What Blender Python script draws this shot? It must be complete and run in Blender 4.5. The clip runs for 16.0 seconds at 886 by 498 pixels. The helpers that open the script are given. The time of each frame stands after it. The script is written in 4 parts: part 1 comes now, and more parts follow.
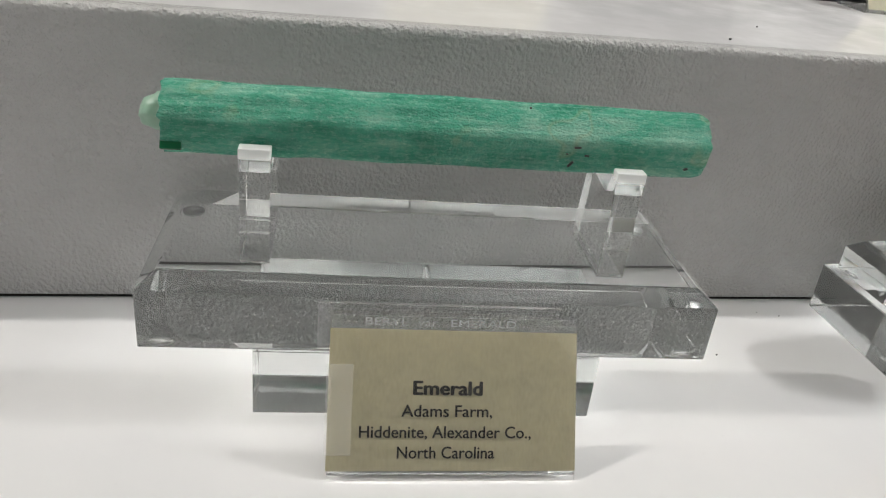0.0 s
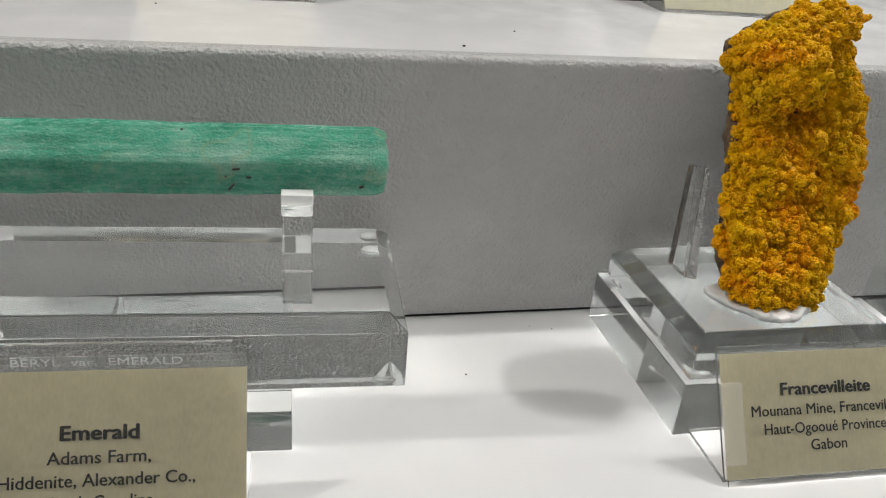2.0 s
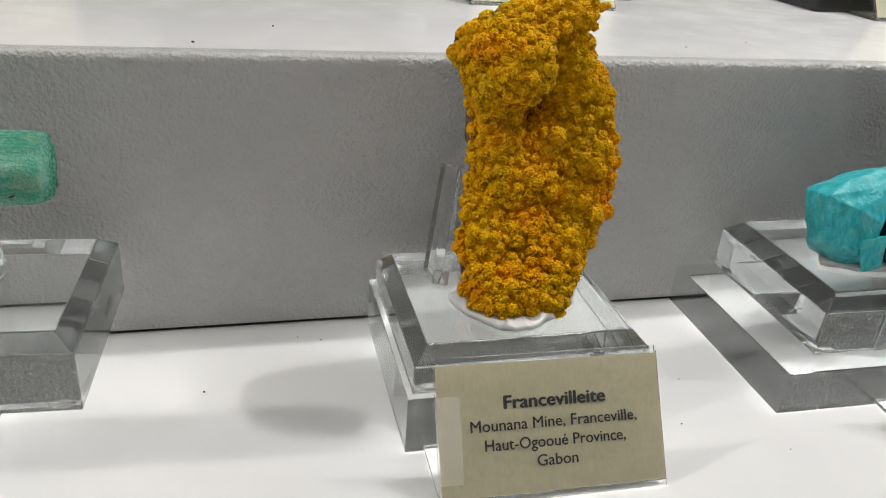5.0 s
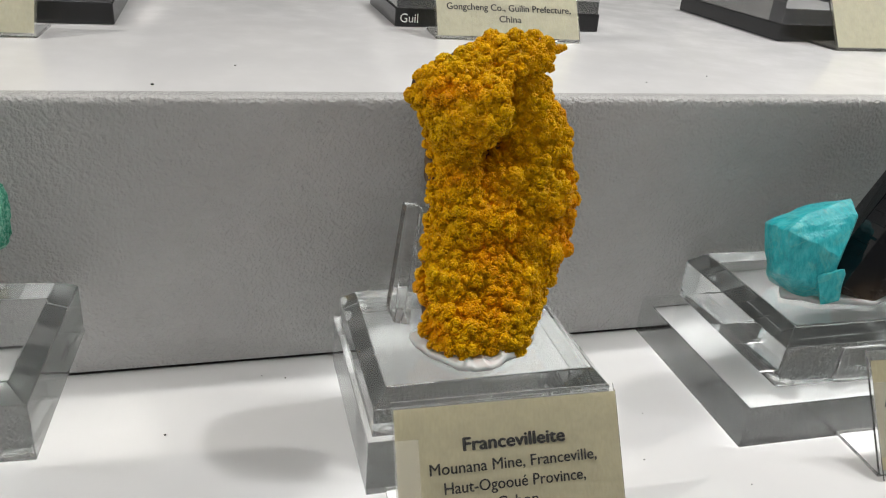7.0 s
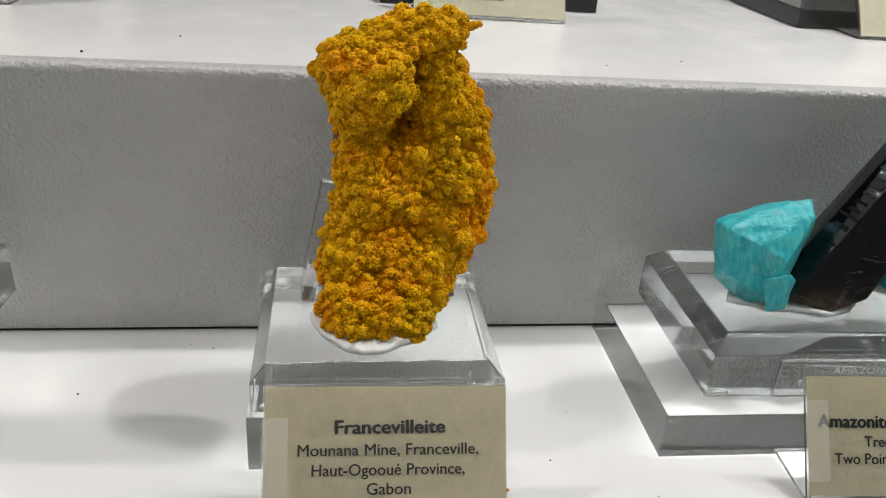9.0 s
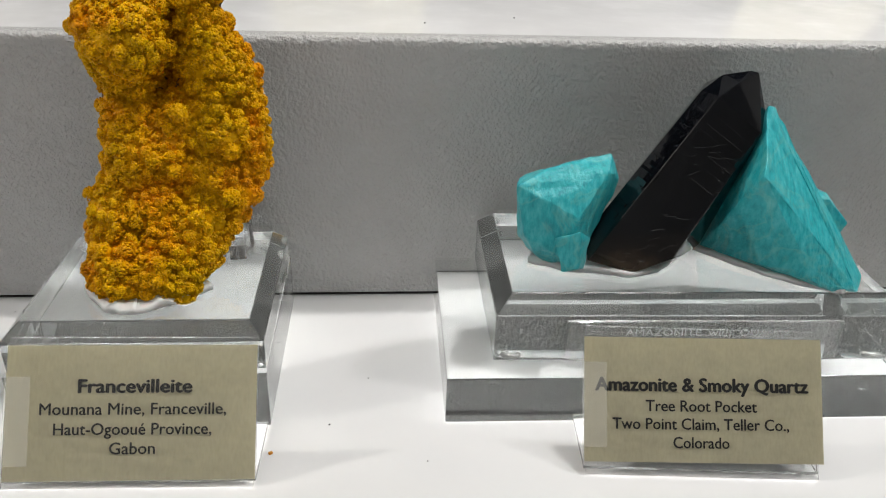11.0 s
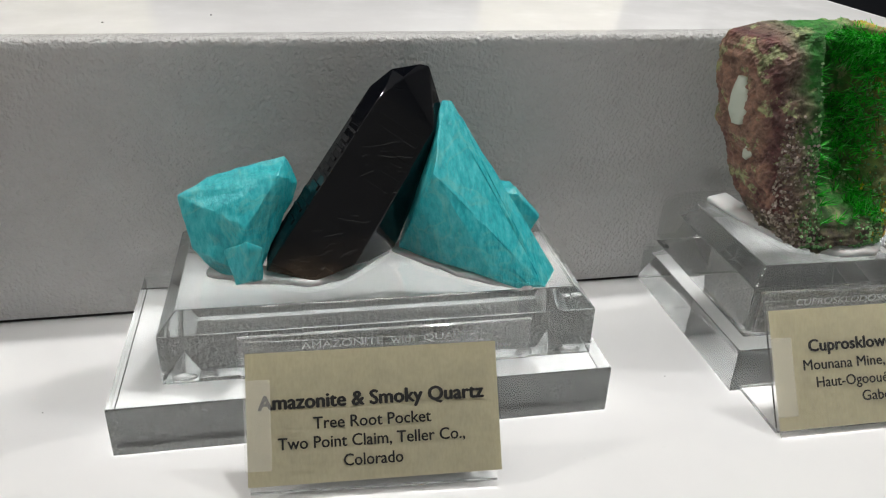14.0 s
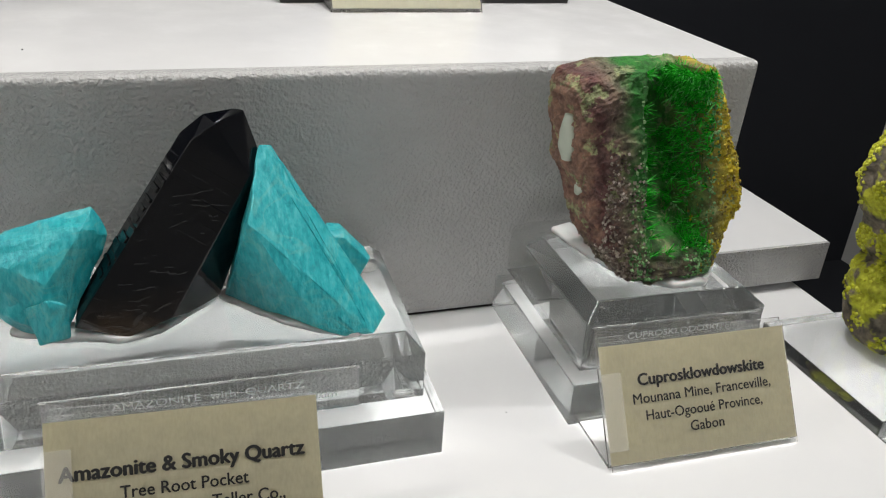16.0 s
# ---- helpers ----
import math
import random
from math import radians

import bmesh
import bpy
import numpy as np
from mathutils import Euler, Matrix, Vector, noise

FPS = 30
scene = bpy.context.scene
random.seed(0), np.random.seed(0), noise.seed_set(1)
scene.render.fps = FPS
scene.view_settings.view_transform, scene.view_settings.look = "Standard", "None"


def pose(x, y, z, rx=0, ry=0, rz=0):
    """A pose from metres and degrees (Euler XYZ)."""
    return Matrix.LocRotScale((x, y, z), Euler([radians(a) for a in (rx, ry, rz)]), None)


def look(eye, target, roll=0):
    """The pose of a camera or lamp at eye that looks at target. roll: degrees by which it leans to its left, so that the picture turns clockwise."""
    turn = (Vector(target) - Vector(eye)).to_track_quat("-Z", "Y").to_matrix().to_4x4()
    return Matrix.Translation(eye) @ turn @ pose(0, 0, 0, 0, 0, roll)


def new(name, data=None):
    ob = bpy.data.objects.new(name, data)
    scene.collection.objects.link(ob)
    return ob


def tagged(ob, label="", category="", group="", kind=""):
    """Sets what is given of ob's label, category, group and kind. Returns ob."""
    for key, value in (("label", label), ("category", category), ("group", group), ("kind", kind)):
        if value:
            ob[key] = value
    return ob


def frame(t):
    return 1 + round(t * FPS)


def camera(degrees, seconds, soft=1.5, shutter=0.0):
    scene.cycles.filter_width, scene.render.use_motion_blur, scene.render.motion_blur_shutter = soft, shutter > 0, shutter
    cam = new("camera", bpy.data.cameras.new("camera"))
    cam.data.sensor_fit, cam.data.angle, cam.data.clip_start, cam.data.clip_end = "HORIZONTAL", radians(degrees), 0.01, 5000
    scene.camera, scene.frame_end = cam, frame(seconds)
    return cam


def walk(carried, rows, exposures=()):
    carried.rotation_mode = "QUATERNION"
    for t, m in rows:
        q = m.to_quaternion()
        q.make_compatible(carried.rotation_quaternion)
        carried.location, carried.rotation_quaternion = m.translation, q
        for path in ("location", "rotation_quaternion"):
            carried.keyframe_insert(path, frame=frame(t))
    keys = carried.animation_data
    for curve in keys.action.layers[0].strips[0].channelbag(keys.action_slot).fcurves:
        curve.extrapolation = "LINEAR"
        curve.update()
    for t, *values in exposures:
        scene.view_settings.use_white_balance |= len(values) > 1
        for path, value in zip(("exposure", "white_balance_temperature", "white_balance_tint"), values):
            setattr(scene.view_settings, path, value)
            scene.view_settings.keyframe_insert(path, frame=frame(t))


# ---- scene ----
cam = camera(58.53, 16.0, soft=1.1)
PATH = [
    (0, (-0.02157, 0.14409, 0.22422), (0.07416, 0.57930, -0.00254), 6.60),
    (0.5, (-0.00298, 0.14342, 0.22481), (0.09489, 0.57817, -0.00194), 6.38),
    (1, (0.02690, 0.14285, 0.22867), (0.12605, 0.57828, 0.00378), 5.86),
    (1.5, (0.06330, 0.14155, 0.23113), (0.16773, 0.57706, 0.00880), 5.36),
    (2, (0.10330, 0.14137, 0.23411), (0.21296, 0.57554, 0.01169), 5.07),
    (2.5, (0.13224, 0.14104, 0.23425), (0.24936, 0.57413, 0.01354), 5.06),
    (3, (0.15581, 0.14008, 0.23536), (0.27549, 0.57227, 0.01426), 4.93),
    (3.5, (0.17735, 0.13927, 0.23575), (0.30037, 0.57029, 0.01419), 4.95),
    (4, (0.19680, 0.13837, 0.23587), (0.31996, 0.56906, 0.01375), 4.81),
    (6.5, (0.23414, 0.13725, 0.23894), (0.35423, 0.57045, 0.02005), 4.48),
    (7, (0.23408, 0.13842, 0.24751), (0.36480, 0.57173, 0.03502), 4.51),
    (7.5, (0.23491, 0.13703, 0.24451), (0.37001, 0.57112, 0.03639), 4.96),
    (8, (0.26180, 0.13780, 0.24941), (0.38009, 0.57445, 0.03648), 5.31),
    (10.5, (0.40920, 0.11569, 0.24011), (0.44295, 0.55685, 0.00722), 2.15),
    (11, (0.44690, 0.11954, 0.23632), (0.48541, 0.56128, 0.00527), 2.03),
    (11.5, (0.47652, 0.12123, 0.23503), (0.52652, 0.56128, 0.00297), 1.91),
    (12, (0.51192, 0.12277, 0.23357), (0.57541, 0.56173, 0.00273), 1.79),
    (12.5, (0.53599, 0.12309, 0.23378), (0.61230, 0.56093, 0.00471), 1.85),
    (13, (0.54311, 0.12234, 0.23373), (0.62805, 0.55849, 0.00446), 2.01),
    (13.5, (0.54443, 0.12389, 0.23335), (0.63469, 0.55888, 0.00391), 2.16),
    (14, (0.55251, 0.12664, 0.23353), (0.64764, 0.56056, 0.00404), 2.24),
    (14.5, (0.56503, 0.12986, 0.23428), (0.67054, 0.56195, 0.00588), 2.39),
    (15, (0.58128, 0.12926, 0.23392), (0.69995, 0.55954, 0.00857), 2.62),
    (15.5, (0.59521, 0.12895, 0.23541), (0.72895, 0.55438, 0.00930), 2.99),
    (16, (0.59584, 0.13314, 0.25091), (0.73972, 0.55358, 0.02172), 3.68),
]
walk(cam, [(t, look(eye, target, roll)) for t, eye, target, roll in PATH])

# ---- room and light ----
world = bpy.data.worlds.new("room_dark")
scene.world = world
world.use_nodes = True
world.node_tree.nodes["Background"].inputs[0].default_value = (0.55, 0.6, 0.7, 1)
world.node_tree.nodes["Background"].inputs[1].default_value = 0.03


def lamp(x, y, z, watts, size, target, colour=(1.0, 0.97, 0.93)):
    data = bpy.data.lights.new("case_lamp", "AREA")
    data.shape, data.size, data.energy, data.color = "DISK", size, watts, colour
    ob = new("case_lamp", data)
    ob.matrix_world = look((x, y, z), target)
    return ob


# three spots under the lid, a little behind the riser's face
lamp(-0.64, 0.60, 0.97, 5.2, 0.035, (0.05, 0.45, 0), (1.0, 0.955, 0.88))
lamp(0.76, 0.58, 0.92, 3.6, 0.035, (0.60, 0.45, 0), (1.0, 0.985, 0.95))
lamp(1.16, 0.50, 0.92, 2.4, 0.035, (0.88, 0.50, 0.05), (1.0, 0.985, 0.96))
# long strip light under the lid of the case, towards its front
strip = bpy.data.lights.new("strip_lamp", "AREA")
strip.shape, strip.size, strip.size_y, strip.energy, strip.color = "RECTANGLE", 1.7, 0.05, 3.5, (1.0, 0.962, 0.91)
new("strip_lamp", strip).matrix_world = look((0.72, 0.290, 0.95), (0.70, 0.46, 0.0))
# dim unseen fill lamp, added in front of the case to grey the reflections
hall = bpy.data.lights.new("added_fill_lamp", "AREA")
hall.shape, hall.size, hall.size_y, hall.energy, hall.color = "RECTANGLE", 2.0, 0.4, 2.6, (1.0, 0.97, 0.9)
new("added_fill_lamp", hall).matrix_world = look((0.2, -0.8, 1.75), (0.3, 0.1, 0.2))
scene.view_settings.exposure = -0.06
scene.cycles.max_bounces = 32
scene.cycles.transmission_bounces = 32
scene.cycles.glossy_bounces = 16
scene.cycles.transparent_max_bounces = 64


# ---- materials ----
def mat(name, colour=(0.8, 0.8, 0.8), rough=0.5, metal=0.0, transmission=0.0, ior=1.5, sss=0.0, coat=0.0):
    m = bpy.data.materials.new(name)
    m.use_nodes = True
    b = m.node_tree.nodes["Principled BSDF"]
    b.inputs["Base Color"].default_value = (*colour, 1)
    b.inputs["Roughness"].default_value = rough
    b.inputs["Metallic"].default_value = metal
    b.inputs["IOR"].default_value = ior
    b.inputs["Transmission Weight"].default_value = transmission
    b.inputs["Subsurface Weight"].default_value = sss
    b.inputs["Subsurface Scale"].default_value = 0.004
    b.inputs["Subsurface Radius"].default_value = (0.8, 1.0, 1.0)
    b.inputs["Coat Weight"].default_value = coat
    return m


def node(m, kind, **values):
    n = m.node_tree.nodes.new(kind)
    for key, value in values.items():
        n.inputs[key.replace("_", " ")].default_value = value
    return n


def link(m, a, b):
    m.node_tree.links.new(a, b)


def coords(m, scale=(1, 1, 1)):
    """Object coordinates, stretched."""
    c = m.node_tree.nodes.new("ShaderNodeTexCoord")
    p = m.node_tree.nodes.new("ShaderNodeMapping")
    p.inputs["Scale"].default_value = scale
    link(m, c.outputs["Object"], p.inputs["Vector"])
    return p.outputs["Vector"]


def noise_of(m, vector, scale, detail=4.0, rough=0.55, distortion=0.0):
    n = node(m, "ShaderNodeTexNoise", Scale=scale, Detail=detail, Roughness=rough, Distortion=distortion)
    link(m, vector, n.inputs["Vector"])
    return n.outputs["Fac"]


def ramp(m, fac, stops):
    r = m.node_tree.nodes.new("ShaderNodeValToRGB")
    e = r.color_ramp.elements
    while len(e) < len(stops):
        e.new(0.5)
    for at, (pos, c) in zip(e, stops):
        at.position = pos
        at.color = (*c, 1) if len(c) == 3 else c
    link(m, fac, r.inputs["Fac"])
    return r.outputs["Color"]


def mix(m, a, b, fac, kind="MIX"):
    """Mixes two colours; a, b, fac are sockets or values."""
    n = m.node_tree.nodes.new("ShaderNodeMix")
    n.data_type, n.blend_type = "RGBA", kind
    for sock, v in ((n.inputs[0], fac), (n.inputs[6], a), (n.inputs[7], b)):
        if isinstance(v, bpy.types.NodeSocket):
            link(m, v, sock)
        elif isinstance(v, tuple):
            sock.default_value = (*v, 1)
        else:
            sock.default_value = v
    return n.outputs[2]


def maths(m, op, a, b=0.0, clamp=False):
    n = m.node_tree.nodes.new("ShaderNodeMath")
    n.operation, n.use_clamp = op, clamp
    for sock, v in ((n.inputs[0], a), (n.inputs[1], b)):
        if isinstance(v, bpy.types.NodeSocket):
            link(m, v, sock)
        else:
            sock.default_value = v
    return n.outputs[0]


def shader(m):
    return m.node_tree.nodes["Principled BSDF"]


def bump(m, height, strength=0.3, distance=0.001, under=None):
    n = node(m, "ShaderNodeBump", Strength=strength, Distance=distance)
    link(m, height, n.inputs["Height"])
    if under is not None:
        link(m, under, n.inputs["Normal"])
    link(m, n.outputs["Normal"], shader(m).inputs["Normal"])
    return n.outputs["Normal"]


def make_acrylic(name, cut=0.0, haze=1.0):
    """Clear cast acrylic; cut: how far the saw has marked it, towards the foot of its sides."""
    m = mat(name, (0.985, 0.99, 0.99), 0.0, transmission=haze, ior=1.49)
    if cut:
        scratch = noise_of(m, coords(m, (260, 260, 1400)), 1.0, 4, 0.7)
        where = ramp(m, noise_of(m, coords(m, (25, 25, 60)), 1.0, 3), [(0.45, (0, 0, 0)), (0.68, (1, 1, 1))])
        bump(m, maths(m, "MULTIPLY", scratch, where), cut, 0.0004)
        link(m, ramp(m, where, [(0.0, (0.0,) * 3), (1.0, (0.09,) * 3)]), shader(m).inputs["Roughness"])
    return m


# tint for added inner boxes that give the shadowless blocks a faint shadow
SHADOW_TINT = bpy.data.materials.new("added_shadow_tint")
SHADOW_TINT.use_nodes = True
clear = SHADOW_TINT.node_tree.nodes.new("ShaderNodeBsdfTransparent")
clear.inputs["Color"].default_value = (0.915, 0.92, 0.92, 1)
link(SHADOW_TINT, clear.outputs[0], SHADOW_TINT.node_tree.nodes["Material Output"].inputs["Surface"])
ACRYLIC = make_acrylic("clear_acrylic", 0.0, 0.985)
BLOCK = make_acrylic("block_acrylic", 0.0, 0.98)
ACRYLIC_CUT = make_acrylic("saw_cut_acrylic", 0.12, 0.975)
FROSTED = mat("frosted_acrylic_end", (0.93, 0.94, 0.94), 0.35, transmission=0.55, ior=1.49)
BUMPER = mat("clear_rubber", (0.95, 0.96, 0.96), 0.08, transmission=0.9, ior=1.45)
SEAT = mat("frosted_resin_seat", (0.92, 0.93, 0.93), 0.30, transmission=0.25, ior=1.45, sss=0.3)
ETCHED = mat("etched_lettering", (0.80, 0.82, 0.82), 0.7)
INK = mat("black_ink", (0.012, 0.012, 0.012), 0.6)
WHITE_INK = mat("white_ink", (0.75, 0.75, 0.73), 0.6)
BLACK = mat("black_plastic", (0.012, 0.012, 0.013), 0.25)
# near-black colour that stands in for shade inside gaps
GAP_SHADE = mat("gap_shade_dark", (0.012, 0.011, 0.010), 0.8)
TAPE = mat("clear_tape", (0.93, 0.92, 0.86), 0.25)
shader(TAPE).inputs["Alpha"].default_value = 0.14
CRUMB = mat("orange_crumb", (0.55, 0.22, 0.01), 0.7)


def make_laminate():
    m = mat("white_laminate", (0.80, 0.80, 0.81), 0.2)
    v = coords(m)
    base = ramp(m, noise_of(m, v, 9, 5), [(0.3, (0.76, 0.765, 0.78)), (0.7, (0.82, 0.82, 0.825))])
    scuff = ramp(m, noise_of(m, coords(m, (160, 420, 1)), 1.0, 6, 0.7), [(0.66, (1, 1, 1)), (0.80, (0.86, 0.86, 0.86))])
    link(m, mix(m, base, scuff, 1.0, "MULTIPLY"), shader(m).inputs["Base Color"])
    link(m, ramp(m, noise_of(m, v, 35, 5), [(0.35, (0.12,) * 3), (0.7, (0.26,) * 3)]), shader(m).inputs["Roughness"])
    bump(m, noise_of(m, v, 60, 2), 0.05, 0.0006)
    return m


def make_paint(name, colour):
    m = mat(name, colour, 0.20)
    v = coords(m)
    base = ramp(m, noise_of(m, v, 25, 5), [(0.3, tuple(c * 0.93 for c in colour)), (0.7, colour)])
    link(m, base, shader(m).inputs["Base Color"])
    link(m, ramp(m, noise_of(m, v, 90, 3), [(0.35, (0.20,) * 3), (0.65, (0.27,) * 3)]), shader(m).inputs["Roughness"])
    b1 = bump(m, noise_of(m, v, 500, 2, 0.5), 1.0, 0.0020)
    b1 = bump(m, noise_of(m, v, 190, 2), 0.22, 0.0014, b1)
    bump(m, noise_of(m, v, 1300, 1), 0.35, 0.0006, b1)
    return m


LAMINATE = make_laminate()
PAINT = make_paint("rolled_grey_white_paint", (0.585, 0.585, 0.585))
GREY_EDGE = make_paint("brushed_grey_edge", (0.55, 0.55, 0.56))


def make_paper(name, light):
    m = mat(name, light, 0.75)
    v = coords(m)
    a = ramp(m, noise_of(m, v, 160, 5, 0.6), [(0.3, tuple(c * 0.90 for c in light)), (0.65, light)])
    fibre = ramp(m, noise_of(m, coords(m, (900, 300, 1)), 1.0, 3), [(0.35, (0.94, 0.93, 0.90)), (0.6, (1, 1, 1))])
    link(m, mix(m, a, fibre, 1.0, "MULTIPLY"), shader(m).inputs["Base Color"])
    return m


PAPER = make_paper("parchment_paper", (0.68, 0.64, 0.47))
PAPER_PALE = make_paper("pale_parchment_paper", (0.74, 0.72, 0.58))


def make_emerald():
    m = mat("emerald", (0.1, 0.45, 0.3), 0.3, sss=0.5)
    streak = noise_of(m, coords(m, (30, 520, 520)), 1.0, 7, 0.65)
    cloud = noise_of(m, coords(m, (26, 75, 75)), 1.0, 5, 0.6)
    a = ramp(m, streak, [(0.34, (0.025, 0.27, 0.17)), (0.52, (0.09, 0.41, 0.28)), (0.70, (0.26, 0.58, 0.46))])
    b = ramp(m, cloud, [(0.36, (0.012, 0.23, 0.14)), (0.52, (0.08, 0.40, 0.27)), (0.66, (0.36, 0.64, 0.51))])
    c = mix(m, a, b, 0.6)
    frost = ramp(m, noise_of(m, coords(m, (420, 900, 900)), 1.0, 4, 0.7), [(0.56, (0, 0, 0)), (0.72, (0.5, 0.5, 0.5))])
    c = mix(m, c, (0.50, 0.78, 0.66), frost)
    bands = ramp(m, noise_of(m, coords(m, (28, 30, 30)), 1.0, 2), [(0.66, (0, 0, 0)), (0.69, (0.3, 0.3, 0.3)), (0.71, (0, 0, 0))])
    c = mix(m, c, (0.42, 0.46, 0.26), bands)
    link(m, c, shader(m).inputs["Base Color"])
    link(m, ramp(m, noise_of(m, coords(m, (300, 700, 700)), 1.0, 3), [(0.35, (0.10,) * 3), (0.65, (0.40,) * 3)]), shader(m).inputs["Roughness"])
    b1 = bump(m, noise_of(m, coords(m, (90, 1000, 1000)), 1.0, 4), 0.45, 0.0006)
    bump(m, noise_of(m, coords(m, (900, 1300, 1300)), 1.0, 2), 1.0, 0.0010, b1)
    return m


def make_francevillite():
    m = mat("francevillite_crust", (0.5, 0.25, 0.01), 0.42)
    shader(m).inputs["Specular IOR Level"].default_value = 0.14
    v = coords(m)
    a = ramp(m, noise_of(m, v, 34, 5), [(0.34, (0.80, 0.32, 0.0005)), (0.46, (0.80, 0.43, 0.0005)), (0.64, (0.74, 0.45, 0.001)), (0.8, (0.58, 0.42, 0.002))])
    b = ramp(m, noise_of(m, v, 420, 4), [(0.35, (0.75, 0.66, 0.4)), (0.6, (1.0, 1.0, 1.0))])
    c = mix(m, a, b, 0.8, "MULTIPLY")
    knob = m.node_tree.nodes.new("ShaderNodeNewGeometry")
    tone = ramp(m, knob.outputs["Random Per Island"], [(0.0, (0.82, 0.76, 0.7)), (0.5, (1.0, 1.0, 1.0)), (1.0, (1.10, 1.14, 1.0))])
    c = mix(m, c, tone, 1.0, "MULTIPLY")
    link(m, c, shader(m).inputs["Base Color"])
    link(m, ramp(m, noise_of(m, v, 700, 2), [(0.4, (0.25,) * 3), (0.6, (0.6,) * 3)]), shader(m).inputs["Roughness"])
    bump(m, noise_of(m, v, 1500, 2), 0.5, 0.0004)
    return m


def make_host_rock():
    m = mat("brown_host_rock", (0.10, 0.07, 0.05), 0.8)
    v = coords(m)
    link(m, ramp(m, noise_of(m, v, 130, 6), [(0.35, (0.035, 0.025, 0.02)), (0.55, (0.13, 0.08, 0.045)), (0.72, (0.26, 0.16, 0.05))]), shader(m).inputs["Base Color"])
    bump(m, noise_of(m, v, 500, 5), 0.9, 0.001)
    return m


def make_amazonite():
    m = mat("amazonite", (0.03, 0.42, 0.44), 0.36, sss=0.10)
    v = coords(m, (380, 200, 150))
    a = ramp(m, noise_of(m, v, 1.0, 6, 0.62), [(0.30, (0.008, 0.30, 0.36)), (0.50, (0.025, 0.45, 0.50)), (0.70, (0.10, 0.57, 0.61))])
    vein = ramp(m, noise_of(m, coords(m), 55, 4, 0.5, 1.2), [(0.50, (0, 0, 0)), (0.55, (0.30, 0.30, 0.30)), (0.60, (0, 0, 0))])
    c = mix(m, a, (0.24, 0.56, 0.48), vein)
    link(m, c, shader(m).inputs["Base Color"])
    b1 = bump(m, noise_of(m, v, 1.6, 6), 0.8, 0.0010)
    bump(m, noise_of(m, coords(m), 900, 2), 0.35, 0.0005, b1)
    return m


def make_quartz():
    m = mat("smoky_quartz", (0.10, 0.07, 0.045), 0.07, transmission=0.45, ior=1.54)
    v = coords(m)
    g = m.node_tree.nodes.new("ShaderNodeSeparateXYZ")
    c = m.node_tree.nodes.new("ShaderNodeTexCoord")
    link(m, c.outputs["Object"], g.inputs[0])
    smoke = maths(m, "ADD", maths(m, "MULTIPLY", g.outputs["Z"], 9.0), maths(m, "MULTIPLY", noise_of(m, v, 45, 5), 0.35))
    link(m, ramp(m, smoke, [(0.14, (0.12, 0.08, 0.05)), (0.22, (0.022, 0.017, 0.015)), (0.32, (0.005, 0.006, 0.009))]), shader(m).inputs["Base Color"])
    steps = noise_of(m, coords(m, (35, 20, 150)), 1.0, 3)
    b1 = bump(m, ramp(m, steps, [(0.40, (0, 0, 0)), (0.43, (0.5,) * 3), (0.60, (0.5,) * 3), (0.63, (1, 1, 1))]), 0.18, 0.0008)
    bump(m, noise_of(m, v, 240, 3), 0.12, 0.0006, b1)
    return m


def make_cupro():
    """Bands across the specimen: red-brown rock, dark vein, green lining, yellow crust."""
    m = mat("cuprosklodowskite_rock", (0.15, 0.1, 0.08), 0.7)
    v = coords(m)
    c = m.node_tree.nodes.new("ShaderNodeTexCoord")
    g = m.node_tree.nodes.new("ShaderNodeSeparateXYZ")
    link(m, c.outputs["Object"], g.inputs[0])
    wob = maths(m, "MULTIPLY", maths(m, "SUBTRACT", noise_of(m, v, 70, 6, 0.65), 0.5), 0.022)
    lean = maths(m, "MULTIPLY", g.outputs["Z"], 0.16)
    x = maths(m, "ADD", maths(m, "ADD", g.outputs["X"], lean), wob)
    f = maths(m, "ADD", maths(m, "MULTIPLY", x, 10.0), 0.5)
    band = ramp(m, f, [(0.15, (0.25, 0.145, 0.105)), (0.21, (0.11, 0.045, 0.045)), (0.31, (0.18, 0.13, 0.10)), (0.36, (0.16, 0.17, 0.10)),
                       (0.42, (0.02, 0.17, 0.02)), (0.70, (0.04, 0.22, 0.03)), (0.80, (0.17, 0.17, 0.06)), (0.90, (0.46, 0.36, 0.012))])
    mott = ramp(m, noise_of(m, v, 210, 5, 0.65), [(0.34, (0.42, 0.38, 0.38)), (0.50, (1.0, 1.0, 1.0)), (0.66, (1.6, 1.5, 1.4))])
    lichen = ramp(m, noise_of(m, v, 95, 6, 0.7), [(0.55, (0, 0, 0)), (0.60, (0.75, 0.75, 0.75))])
    band = mix(m, band, (0.30, 0.36, 0.17), lichen)
    c1 = mix(m, band, mott, 0.85, "MULTIPLY")
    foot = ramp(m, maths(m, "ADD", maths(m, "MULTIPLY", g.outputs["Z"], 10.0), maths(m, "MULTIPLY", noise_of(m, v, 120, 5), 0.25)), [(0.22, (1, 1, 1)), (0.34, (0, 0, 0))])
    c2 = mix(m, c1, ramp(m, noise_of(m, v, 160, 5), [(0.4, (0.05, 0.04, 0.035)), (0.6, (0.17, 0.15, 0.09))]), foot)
    link(m, c2, shader(m).inputs["Base Color"])
    bump(m, noise_of(m, v, 420, 6, 0.65), 1.0, 0.0014)
    return m


